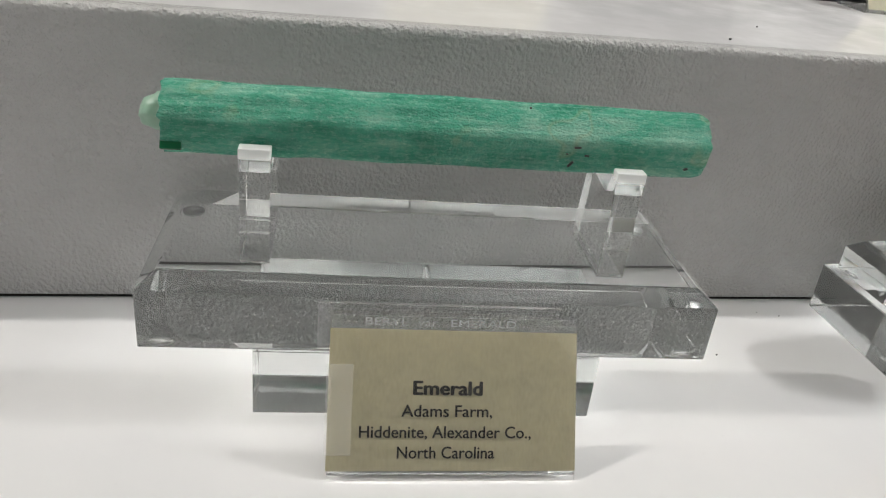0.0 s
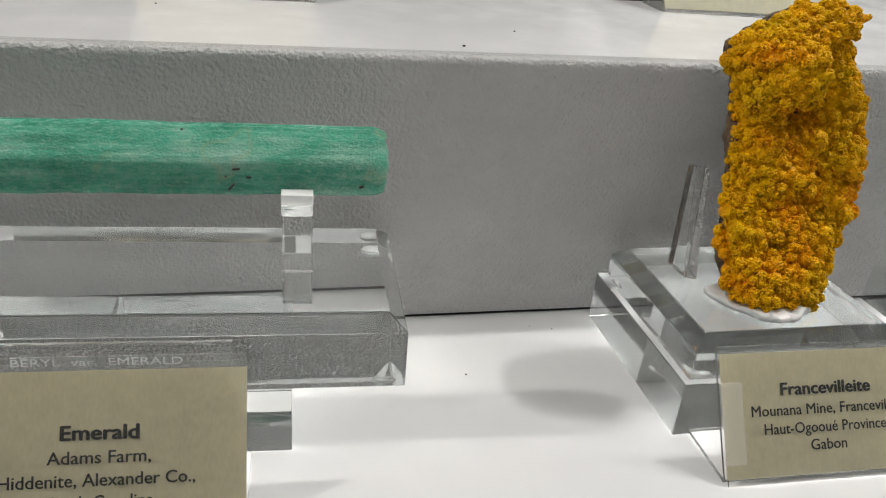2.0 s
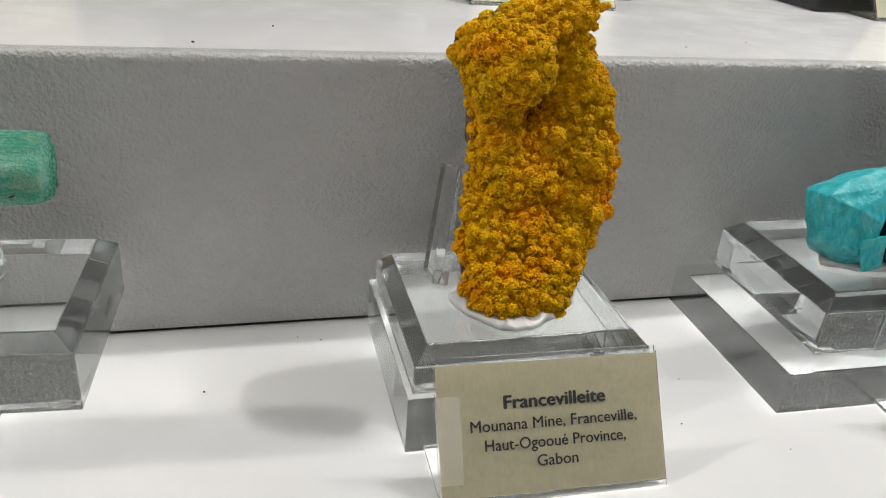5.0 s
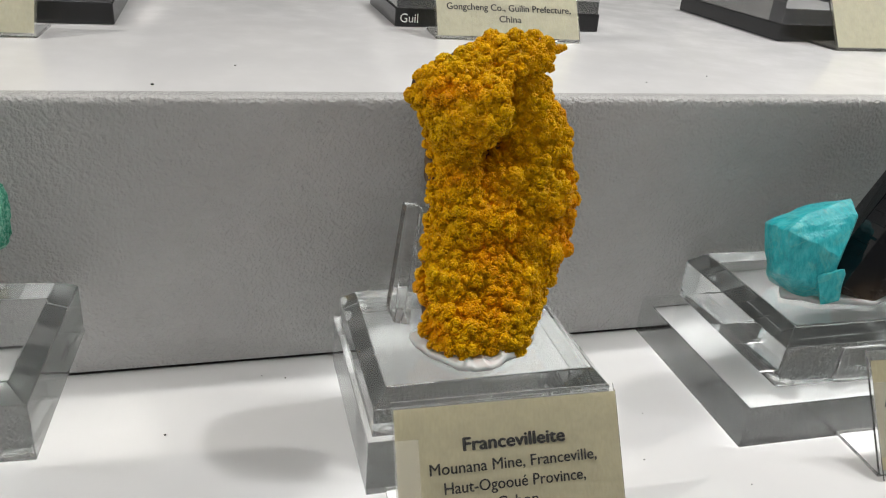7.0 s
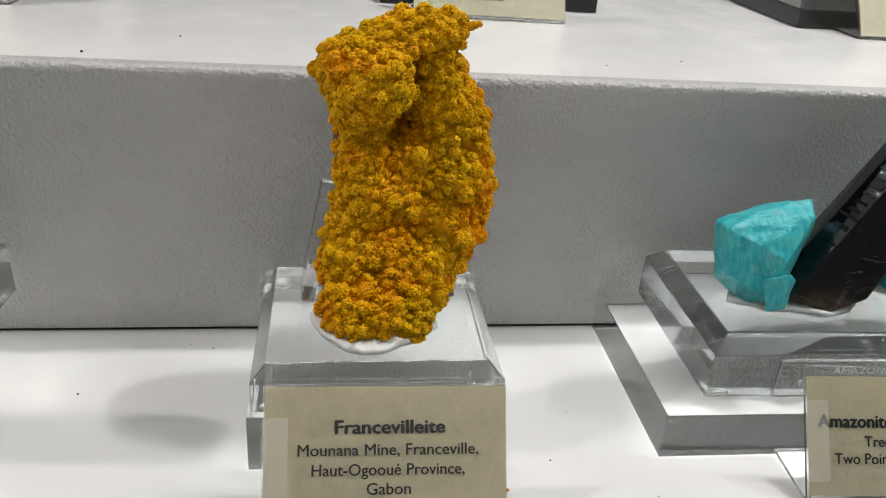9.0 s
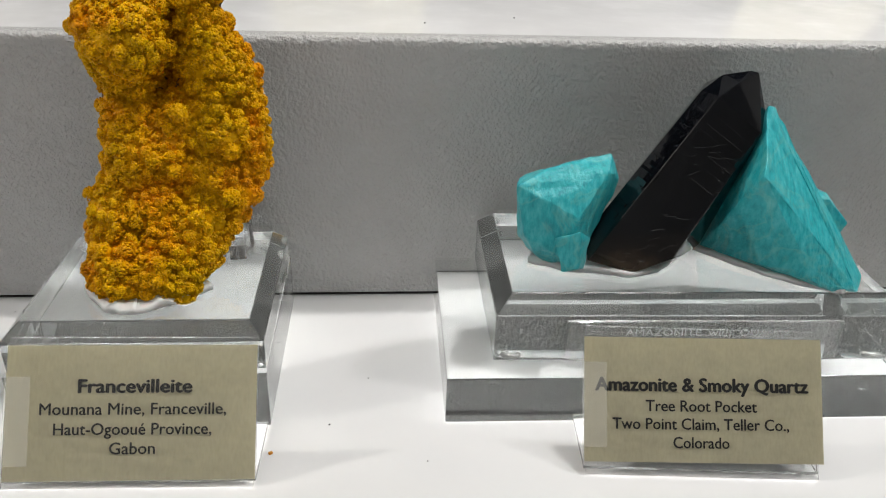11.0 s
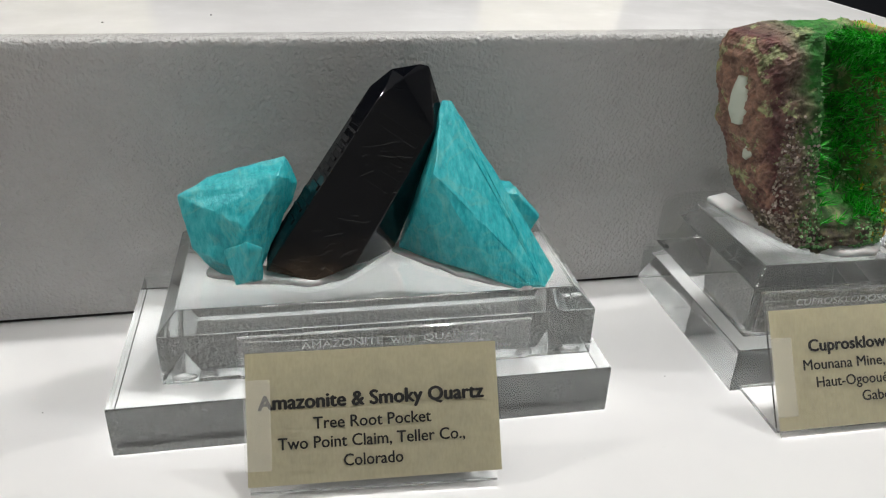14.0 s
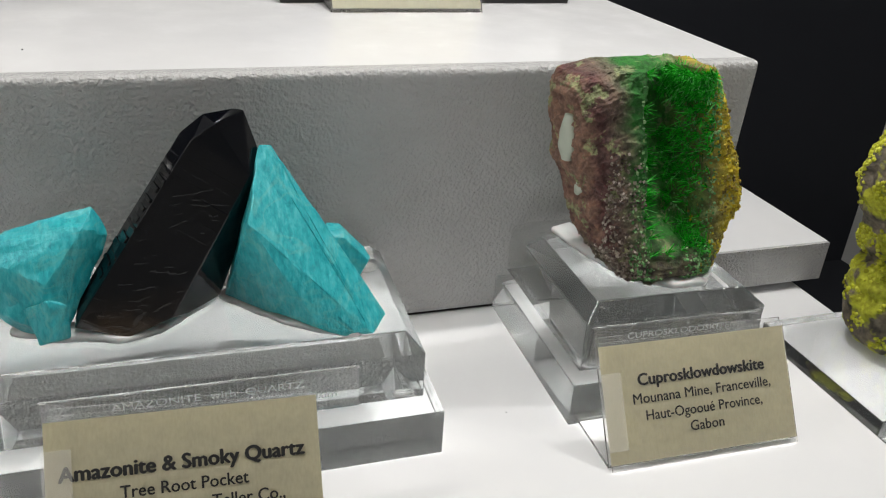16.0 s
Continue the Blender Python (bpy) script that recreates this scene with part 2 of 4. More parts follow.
EMERALD = make_emerald()
FRANCE = make_francevillite()
HOST = make_host_rock()
AMAZON = make_amazonite()
QUARTZ = make_quartz()
CUPRO = make_cupro()
NEEDLE = mat("green_needle_crystal", (0.012, 0.30, 0.02), 0.25)
isl = NEEDLE.node_tree.nodes.new("ShaderNodeNewGeometry")
link(NEEDLE, ramp(NEEDLE, isl.outputs["Random Per Island"], [(0.0, (0.004, 0.10, 0.008)), (0.5, (0.018, 0.46, 0.02)), (0.85, (0.07, 0.85, 0.06)), (1.0, (0.30, 0.85, 0.30))]), shader(NEEDLE).inputs["Base Color"])
NEEDLE_PALE = mat("pale_green_crystal_crust", (0.12, 0.36, 0.12), 0.5)
for m, stops in ((NEEDLE_PALE, [(0.0, (0.03, 0.14, 0.03)), (0.6, (0.14, 0.38, 0.12)), (1.0, (0.36, 0.56, 0.28))]),):
    isl = m.node_tree.nodes.new("ShaderNodeNewGeometry")
    link(m, ramp(m, isl.outputs["Random Per Island"], stops), shader(m).inputs["Base Color"])
GRAIN = mat("pinkish_grey_grains", (0.3, 0.25, 0.22), 0.45)
isl = GRAIN.node_tree.nodes.new("ShaderNodeNewGeometry")
link(GRAIN, ramp(GRAIN, isl.outputs["Random Per Island"], [(0.0, (0.06, 0.035, 0.035)), (0.5, (0.20, 0.15, 0.12)), (0.8, (0.34, 0.30, 0.24)), (1.0, (0.50, 0.42, 0.38))]), shader(GRAIN).inputs["Base Color"])
YELLOW_GRAIN = mat("yellow_grains", (0.5, 0.4, 0.02), 0.5)
isl = YELLOW_GRAIN.node_tree.nodes.new("ShaderNodeNewGeometry")
link(YELLOW_GRAIN, ramp(YELLOW_GRAIN, isl.outputs["Random Per Island"], [(0.0, (0.12, 0.09, 0.03)), (0.4, (0.40, 0.28, 0.01)), (0.8, (0.62, 0.50, 0.015)), (1.0, (0.30, 0.36, 0.06))]), shader(YELLOW_GRAIN).inputs["Base Color"])
PALE_STONE = mat("pale_grey_inclusion", (0.48, 0.52, 0.44), 0.6)
KNOB = mat("pale_green_beryl", (0.36, 0.55, 0.43), 0.35, sss=0.5)
DARK_GREEN = mat("dark_green_beryl", (0.012, 0.13, 0.055), 0.12)
SPOT = mat("black_mica", (0.008, 0.010, 0.008), 0.3)


def make_yellow_rock():
    m = mat("yellow_crusted_rock", (0.4, 0.4, 0.05), 0.7)
    v = coords(m)
    rock = ramp(m, noise_of(m, v, 120, 6), [(0.35, (0.05, 0.045, 0.04)), (0.65, (0.24, 0.20, 0.15))])
    patch = ramp(m, noise_of(m, v, 42, 4), [(0.47, (0, 0, 0)), (0.53, (1, 1, 1))])
    yel = ramp(m, noise_of(m, v, 260, 4), [(0.35, (0.36, 0.36, 0.02)), (0.65, (0.62, 0.66, 0.05))])
    link(m, mix(m, rock, yel, patch), shader(m).inputs["Base Color"])
    bump(m, noise_of(m, v, 420, 5), 0.9, 0.0012)
    return m


YELLOW = make_yellow_rock()
LEMON = mat("lemon_yellow_crust", (0.58, 0.60, 0.03), 0.6)
isl = LEMON.node_tree.nodes.new("ShaderNodeNewGeometry")
link(LEMON, ramp(LEMON, isl.outputs["Random Per Island"], [(0.0, (0.36, 0.36, 0.02)), (0.6, (0.60, 0.62, 0.03)), (1.0, (0.72, 0.74, 0.10))]), shader(LEMON).inputs["Base Color"])
# pale grey so the unseen hall walls brighten reflections in the acrylic
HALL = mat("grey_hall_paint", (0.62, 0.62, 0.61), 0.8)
# the darkness of the unlit room is put into this near-black colour
UNLIT_DARK = mat("unlit_room_dark", (0.010, 0.012, 0.018), 0.9)
LID = mat("white_lid", (0.75, 0.75, 0.75), 0.6)


# ---- building helpers ----
def thing(name, m, label, category, group=""):
    ob = new(name)
    ob.empty_display_size = 0.02
    ob.matrix_world = m
    return tagged(ob, label, category, group)


def part(name, bm, material, parent, label="", m=None, smooth=False):
    """Links a bmesh as one mesh object under a thing or part."""
    me = bpy.data.meshes.new(name)
    if smooth:
        for f in bm.faces:
            f.smooth = True
    bm.to_mesh(me)
    bm.free()
    me.materials.append(material)
    ob = new(name, me)
    ob.parent = parent
    if m is not None:
        ob.matrix_basis = m
    if label:
        ob["label"] = label
    if material in (ACRYLIC, BLOCK, ACRYLIC_CUT, BUMPER, FROSTED):
        ob.visible_shadow = False
    return ob


def structure(name, bm, material, label, category):
    ob = part(name, bm, material, None)
    return tagged(ob, label, category, kind="structure")


def box(x0, x1, y0, y1, z0, z1, bevel=0.0, segments=2):
    bm = bmesh.new()
    bmesh.ops.create_cube(bm, size=1.0)
    for v in bm.verts:
        v.co = ((x0 + x1) / 2 + v.co.x * (x1 - x0), (y0 + y1) / 2 + v.co.y * (y1 - y0), (z0 + z1) / 2 + v.co.z * (z1 - z0))
    if bevel:
        bmesh.ops.bevel(bm, geom=bm.edges[:], offset=bevel, segments=segments, affect="EDGES", profile=0.5)
    return bm


def chamfered(w, d, z0, z1, z2, inset):
    """A block with its top edges cut off at a slant all round: straight to z1, sloped to z2."""
    bm = bmesh.new()
    rings = []
    for z, i in ((z0, 0.0), (z1, 0.0), (z2, inset)):
        rings.append([bm.verts.new((sx * (w / 2 - i), sy * (d / 2 - i), z)) for sx, sy in ((-1, -1), (1, -1), (1, 1), (-1, 1))])
    bm.faces.new(rings[0][::-1])
    bm.faces.new(rings[2])
    for a, b in zip(rings, rings[1:]):
        for k in range(4):
            bm.faces.new((a[k], a[(k + 1) % 4], b[(k + 1) % 4], b[k]))
    bmesh.ops.bevel(bm, geom=bm.edges[:], offset=0.0005, segments=2, affect="EDGES", profile=0.5)
    return bm


def extruded(profile, x0, x1, bevel=0.0):
    """A closed outline of (y, z), drawn out along x."""
    bm = bmesh.new()
    a = [bm.verts.new((x0, y, z)) for y, z in profile]
    b = [bm.verts.new((x1, y, z)) for y, z in profile]
    n = len(profile)
    bm.faces.new(a)
    bm.faces.new(b[::-1])
    for k in range(n):
        bm.faces.new((a[k], b[k], b[(k + 1) % n], a[(k + 1) % n]))
    bmesh.ops.recalc_face_normals(bm, faces=bm.faces[:])
    if bevel:
        bmesh.ops.bevel(bm, geom=bm.edges[:], offset=bevel, segments=2, affect="EDGES", profile=0.5)
    return bm


def dome(r, h, z):
    """A small round rubber foot with its flat side up at z."""
    bm = bmesh.new()
    rows = [(1.0, 0.0), (1.0, -0.35), (0.85, -0.75), (0.55, -1.0)]
    rings = [[bm.verts.new((r * k * math.cos(a), r * k * math.sin(a), z + h * q)) for a in (2 * math.pi * i / 24 for i in range(24))] for k, q in rows]
    bm.faces.new(rings[0])
    bm.faces.new(rings[-1][::-1])
    for a, b in zip(rings, rings[1:]):
        for k in range(24):
            bm.faces.new((a[k], b[k], b[(k + 1) % 24], a[(k + 1) % 24]))
    bmesh.ops.recalc_face_normals(bm, faces=bm.faces[:])
    return bm


def cells(p, size, seed):
    """Distance to the nearest of scattered points, in cells; p is (n, 3)."""
    q = p / size
    base = np.floor(q)
    best = np.full(len(q), 9.0)
    for i in (-1, 0, 1):
        for j in (-1, 0, 1):
            for k in (-1, 0, 1):
                c = base + (i, j, k)
                h = np.sin(c @ np.array([[127.1, 269.5, 419.2], [311.7, 183.3, 371.9], [74.7, 246.1, 168.2]]) + seed) * 43758.5453
                best = np.minimum(best, ((q - c - (0.15 + 0.7 * (h - np.floor(h)))) ** 2).sum(1))
    return np.sqrt(best)


def bubbles(p, size, seed):
    return np.sqrt(np.clip(1 - (cells(p, size, seed) / 0.85) ** 2, 0, 1))


def waves(p, size, seed):
    """Smooth unevenness between -1 and 1."""
    r = np.random.RandomState(seed)
    out = np.zeros(len(p))
    for k in range(10):
        d = r.normal(size=3)
        out += np.sin(p @ (d / np.linalg.norm(d)) * (2 * math.pi / size) * r.uniform(0.6, 1.7) + r.uniform(0, 6.3))
    return out / 5.0


def mesh_of(name, verts, faces, smooth=True):
    me = bpy.data.meshes.new(name)
    me.from_pydata([tuple(v) for v in verts], [], faces)
    if smooth:
        me.polygons.foreach_set("use_smooth", np.ones(len(me.polygons), bool))
    me.update()
    return me


def grid_faces(rows, cols):
    """Quads of a tube of rows rings with cols corners each, and its two end caps."""
    f = []
    for i in range(rows - 1):
        for j in range(cols):
            k = (j + 1) % cols
            f.append((i * cols + j, i * cols + k, (i + 1) * cols + k, (i + 1) * cols + j))
    return f + [tuple(range(cols))[::-1], tuple(range((rows - 1) * cols, rows * cols))]


def ring_body(rows, around, along, power, relief):
    """A body of stacked rings. rows: height, left, right, front, back; relief(p, outward) moves the surface outward."""
    rows = np.array(rows)
    h = np.linspace(0, 1, along)
    key = np.linspace(0, 1, len(rows))
    z, x0, x1, y0, y1 = (np.interp(h, key, rows[:, k]) for k in range(5))
    for a in (x0, x1, y0, y1):
        a[1:-1] = (a[:-2] + a[1:-1] * 2 + a[2:]) / 4
    t = np.linspace(0, 2 * math.pi, around, endpoint=False)
    c, s = np.cos(t), np.sin(t)
    ux, uy = np.sign(c) * np.abs(c) ** (2 / power), np.sign(s) * np.abs(s) ** (2 / power)
    cx, cy, wx, wy = (x0 + x1) / 2, (y0 + y1) / 2, (x1 - x0) / 2, (y1 - y0) / 2
    p = np.stack([cx[:, None] + wx[:, None] * ux, cy[:, None] + wy[:, None] * uy, z[:, None] + 0 * ux], -1)
    n = np.stack([np.broadcast_to(c, p.shape[:2]), np.broadcast_to(s, p.shape[:2]), 0 * p[..., 0]], -1)
    q, n = p.reshape(-1, 3), n.reshape(-1, 3).copy()
    ends = np.repeat(np.minimum(h, 1 - h), around)
    n[:, 2] = np.repeat(np.where(h < 0.5, -1, 1), around) * np.clip(1 - ends / 0.05, 0, 1) * 1.2
    n /= np.linalg.norm(n, axis=1)[:, None]
    return q + n * relief(q, n)[:, None], grid_faces(along, around)


def lettering(parent, text, x, y, width, height, material, bold=0.0, name="text_line", z=0.0003, align=0.5, m=None):
    """Flat letters on the x-y plane of parent, fitted to a width and capital height, centred at x with the foot at y."""
    curve = bpy.data.curves.new(name, "FONT")
    curve.body, curve.resolution_u = text, 3
    tmp = bpy.data.objects.new(name, curve)
    me = bpy.data.meshes.new_from_object(tmp)
    bpy.data.objects.remove(tmp)
    me.name = name
    co = np.array([v.co[:] for v in me.vertices])
    lo, hi = co.min(0), co.max(0)
    sx, sy = width / (hi[0] - lo[0]), height / 0.73
    co[:, 0] = x + (co[:, 0] - lo[0]) * sx - width * align
    co[:, 1] = y + co[:, 1] * sy
    co[:, 2] = z
    me.vertices.foreach_set("co", co.ravel())
    if bold:
        # heavier strokes: the same letters again, a hair to each side and on top
        bm, one = bmesh.new(), me
        for k, (dx, dy) in enumerate(((-1, 0), (1, 0), (0, -0.6), (0, 0.6), (0, 0))):
            start = len(bm.verts)
            bm.from_mesh(one)
            bm.verts.ensure_lookup_table()
            for w in bm.verts[start:]:
                w.co += Vector((dx * bold * height * 0.8, dy * bold * height * 0.8, k * 0.00001))
        bm.to_mesh(me)
        bm.free()
    me.materials.append(material)
    ob = new(name, me)
    ob.parent = parent
    if m is not None:
        ob.matrix_basis = m
    return ob


# ---- the stepped case floor ----
WALL_Y, LEDGE_Z, END_X, LEFT_X = 0.516, 0.149, 0.908, -0.75
structure("floor", box(LEFT_X, END_X, 0.02, WALL_Y + 0.004, -0.03, 0.0, 0.0012), LAMINATE, "glossy white laminate shelf with faint scuffs", "shelf")
# shade in the gap under the riser, put in as a dark strip
structure("gap_shade_strip", box(LEFT_X, END_X - 0.002, WALL_Y - 0.0008, WALL_Y + 0.004, 0.0003, 0.0022), GAP_SHADE, "thin near-black strip for the shaded gap where riser meets shelf", "gap")


def build_riser():
    """The painted riser with a worn, lumpy top edge, and the ledge behind it."""
    xs = np.linspace(LEFT_X, END_X, 1100)
    prof = [(0.0, 0.0022), (0.0, 0.05), (0.0, 0.10), (0.0, 0.1375), (0.0, 0.1440), (0.0002, 0.1464), (0.0008, 0.1480), (0.0019, 0.1488), (0.0042, 0.1490), (0.010, 0.1490), (0.03, 0.1490), (0.10, 0.149), (0.55, 0.149)]
    nx, npf = len(xs), len(prof)
    p = np.zeros((nx, npf, 3))
    for j, (dy, z) in enumerate(prof):
        p[:, j] = np.stack([xs, np.full(nx, WALL_Y - 0.0015 + dy - 0.0055 * z / LEDGE_Z), np.full(nx, z)], -1)
    r = np.random.RandomState(4)
    rough = np.convolve(r.normal(size=nx), np.ones(3) / 3, "same")
    slow = np.convolve(r.normal(size=nx), np.ones(60) / 60, "same") * 6
    for j, a in ((4, 0.3), (5, 0.8), (6, 1.0), (7, 1.0), (8, 0.5)):
        p[:, j, 1] += (rough * 0.00035 + slow * 0.0002) * a
        p[:, j, 2] += (np.roll(rough, j * 7) * 0.00028 + slow * 0.0001) * a * 0.7
    for cx, w, d in ((0.178, 0.0035, 0.0012), (0.232, 0.002, 0.0006), (0.615, 0.003, 0.0007), (0.09, 0.002, 0.0006), (0.76, 0.003, 0.0006), (-0.03, 0.003, 0.0007)):
        k = np.exp(-((xs - cx) / w) ** 2) * d
        for j in (5, 6, 7):
            p[:, j, 1] -= k * 0.7
            p[:, j, 2] -= k * 0.5
    f = [(i * npf + j, (i + 1) * npf + j, (i + 1) * npf + j + 1, i * npf + j + 1) for i in range(nx - 1) for j in range(npf - 1)]
    return p.reshape(-1, 3), f, npf, nx


v, f, npf, nx = build_riser()
low, back = len(v), [(LEFT_X, 1.06, 0.0022), (END_X, 1.06, 0.0022)]
v = np.vstack([v, back])
f += [tuple((nx - 1) * npf + j for j in range(npf)) + (low + 1,), (low,) + tuple(range(npf))[::-1], (0, low, low + 1, (nx - 1) * npf), (npf - 1, nx * npf - 1, low + 1, low)]
me = mesh_of("wall_riser", v, f, False)
me.materials.append(PAINT)
me.materials.append(LAMINATE)
for poly in me.polygons:
    poly.use_smooth = poly.index < (nx - 1) * (npf - 1)
    if poly.normal.z > 0.9 and poly.center.y > WALL_Y + 0.004:
        poly.material_index = 1
tagged(new("wall_riser", me), "white painted riser with chipped lumpy top edge", "wall", kind="structure")

# lower steps beyond the end of the shelf
structure("step_side_upper", box(0.912, 1.063, 0.568, 1.0, -0.043, -0.010, 0.001), LAMINATE, "lower white step beyond the shelf end", "step")
structure("step_side_edge", box(0.912, 1.0625, 0.5655, 0.5678, -0.0425, -0.0105), GREY_EDGE, "grey worn front edge of the lower step", "edge")
structure("step_side_lower", box(0.972, 1.048, 0.02, 1.0, -0.09, -0.050, 0.001), LAMINATE, "lowest white step beside the shelf end", "step")
# added dark box whose colour gives the shade beside the shelf end
structure("gap_shade_end", box(0.9085, 0.9715, 0.02, 0.566, -0.09, -0.051), GAP_SHADE, "near-black filler for the shaded gap beside the shelf end", "gap")

# the hall round the case: near-black back and ground, unseen grey walls added as reflectors
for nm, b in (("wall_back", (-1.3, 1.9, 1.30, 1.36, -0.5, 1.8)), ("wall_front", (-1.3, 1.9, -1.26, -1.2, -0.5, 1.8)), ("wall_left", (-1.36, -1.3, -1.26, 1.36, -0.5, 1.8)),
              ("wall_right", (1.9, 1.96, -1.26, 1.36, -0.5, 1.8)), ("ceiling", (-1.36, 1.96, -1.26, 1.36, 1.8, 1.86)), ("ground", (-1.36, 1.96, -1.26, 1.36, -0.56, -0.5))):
    structure(nm, box(*b), UNLIT_DARK if nm in ("wall_back", "ground") else HALL, "plain wall added round the case for the darkened gallery", "wall")


structure("case_base", box(LEFT_X, 1.05, 0.03, 1.05, -0.499, -0.091), UNLIT_DARK, "dark base cabinet under the stepped shelves", "base")
structure("case_side", box(LEFT_X - 0.02, LEFT_X, 0.02, 1.1, -0.03, 1.0), LID, "plain white end panel of the display case", "wall")
structure("case_top", box(LEFT_X, 1.6, 0.05, 1.1, 1.0, 1.02), LID, "plain lid of the display case", "ceiling")

# ---- acrylic stands ----
def shadow_core(bm, parent):
    """An added box inside an acrylic block that dims passing light, standing in for its shadow."""
    ob = part("shadow_core", bm, SHADOW_TINT, parent)
    return ob


def plinth(name, m, w, d, z0, z1, z2, inset, label, feet=True):
    t = thing(name, m, label, "display stand", "acrylic stands")
    part("block", chamfered(w, d, z0, z1, z2, inset), BLOCK, t)
    shadow_core(box(-w / 2 + 0.001, w / 2 - 0.001, -d / 2 + 0.001, d / 2 - 0.001, z0 + 0.004, z1 - 0.004), t)
    if feet:
        for sx in (-1, 1):
            for sy in (-1, 1):
                part("bumper", dome(0.0052, 0.002, 0), BUMPER, t, "clear round rubber bumper", pose(sx * (w / 2 - 0.0085), sy * (d / 2 - 0.0075), z0), True)
    return t


def slab(name, m, w, d, h, label):
    t = thing(name, m, label, "display stand", "acrylic stands")
    part("block", box(-w / 2, w / 2, -d / 2, d / 2, 0.0004, h, 0.0005), ACRYLIC_CUT, t)
    shadow_core(box(-w / 2 + 0.001, w / 2 - 0.001, -d / 2 + 0.001, d / 2 - 0.001, 0.004, h - 0.004), t)
    return t


E_AT = pose(0.042, 0.4605, 0, 0, 0, -3.2)
emerald_stand = plinth("acrylic_plinth", E_AT, 0.240, 0.094, 0.034, 0.060, 0.066, 0.0075, "clear acrylic plinth with slanted rim, on two small blocks")
for cx in (-0.0385, 0.0365):
    slab("acrylic_riser_block", E_AT @ pose(cx, -0.0225, 0), 0.0735, 0.046, 0.032, "small clear acrylic block under the emerald stand")
slab("acrylic_slab", pose(0.342, 0.4545, 0), 0.110, 0.107, 0.029, "thick clear acrylic slab with saw-cut sides")
plinth("acrylic_plinth", pose(0.343, 0.4505, 0), 0.108, 0.097, 0.031, 0.0455, 0.052, 0.0065, "clear acrylic plinth with slanted rim, on a slab")
slab("acrylic_slab", pose(0.5845, 0.4575, 0, 0, 0, -0.8), 0.217, 0.117, 0.0245, "wide clear acrylic slab with saw-cut sides")
plinth("acrylic_plinth", pose(0.592, 0.4585, 0, 0, 0, -1.2), 0.188, 0.098, 0.0265, 0.050, 0.058, 0.0075, "wide clear acrylic plinth with slanted rim, on a slab")
slab("acrylic_slab", pose(0.811, 0.457, 0, 0, 0, -1.0), 0.104, 0.113, 0.024, "thick clear acrylic slab with saw-cut sides")
plinth("acrylic_plinth", pose(0.8145, 0.461, 0, 0, 0, -1.5), 0.098, 0.106, 0.026, 0.053, 0.060, 0.0085, "clear acrylic plinth with slanted rim, on a slab")


# saddles that carry the emerald
def saddle(m, label):
    t = thing("acrylic_saddle", m, label, "display stand", "emerald saddles")
    prof = [(-0.018, 0.066), (0.024, 0.066), (0.024, 0.075), (0.019, 0.114), (0.014, 0.114), (0.009, 0.1065), (-0.007, 0.1045), (-0.0125, 0.1155), (-0.018, 0.1165)]
    part("block", extruded(prof, -0.006, 0.006, 0.0003), ACRYLIC, t)
    part("lip", extruded([(-0.0184, 0.1125), (-0.0122, 0.1135), (-0.0122, 0.1170), (-0.0184, 0.1170)], -0.0062, 0.0062, 0.0004), FROSTED, t, "white frosted cut end")
    return t


saddle(E_AT @ pose(-0.0755, -0.012, -0.0028), "clear acrylic saddle with frosted lip under the emerald")
saddle(E_AT @ pose(0.0755, -0.012, -0.004), "clear acrylic saddle with frosted lip under the emerald")


# ---- label cards and their holders ----
def holder(m, w, length, lean, label, group="card holders"):
    """m: bottom left corner on the shelf, x along the front. Leaning pocket with a foot behind."""
    t = thing("card_holder", m, label, "card holder", group)
    a = radians(lean)
    up, out = Vector((0, math.sin(a), math.cos(a))), Vector((0, -math.cos(a), math.sin(a)))

    def pt(s, o):
        q = up * s + out * o
        return (q.y, q.z + 0.0005)

    part("back_plate", extruded([pt(0.002, -0.0008), pt(0.002, -0.0024), pt(length, -0.0024), pt(length, -0.0008)], 0, w, 0.0003), ACRYLIC, t)
    part("front_plate", extruded([pt(0.0, 0.0014), pt(0.0, 0.0004), pt(length - 0.0025, 0.0004), pt(length - 0.0025, 0.0014)], 0.0004, w - 0.0004, 0.0002), ACRYLIC, t)
    part("foot", extruded([(0.003, 0.0002), (0.039, 0.0002), (0.039, 0.0020), (0.003, 0.0020)], 0, w, 0.0003), ACRYLIC, t)
    return t


def card(m, w, h, material, label, lines, tape=True, z=0.0):
    t = thing("label_card", m, label, "label card", "label cards")
    bm = bmesh.new()
    n = 16
    a = [[bm.verts.new((w * i / n, h * k, z + 0.00012 * math.sin(3 * i / n + k))) for i in range(n + 1)] for k in (0, 0.33, 0.66, 1)]
    for r0, r1 in zip(a, a[1:]):
        for i in range(n):
            bm.faces.new((r0[i], r0[i + 1], r1[i + 1], r1[i]))
    bmesh.ops.solidify(bm, geom=bm.faces[:], thickness=0.0002)
    part("paper", bm, material, t)
    for text, cx, y, width, cap, bold in lines:
        lettering(t, text, cx, y, width, cap, INK, 0.024 + bold, z=z + 0.00035)
    if tape:
        part("tape", box(-0.001, 0.0095, 0.006, 0.0415, z + 0.0004, z + 0.00055), TAPE, t, "strip of clear tape on the edge")
    return t


def lean_to(x, y, yaw, lean):
    return pose(x, y, 0.0014, 0, 0, yaw) @ pose(0, 0, 0, 90 - lean)


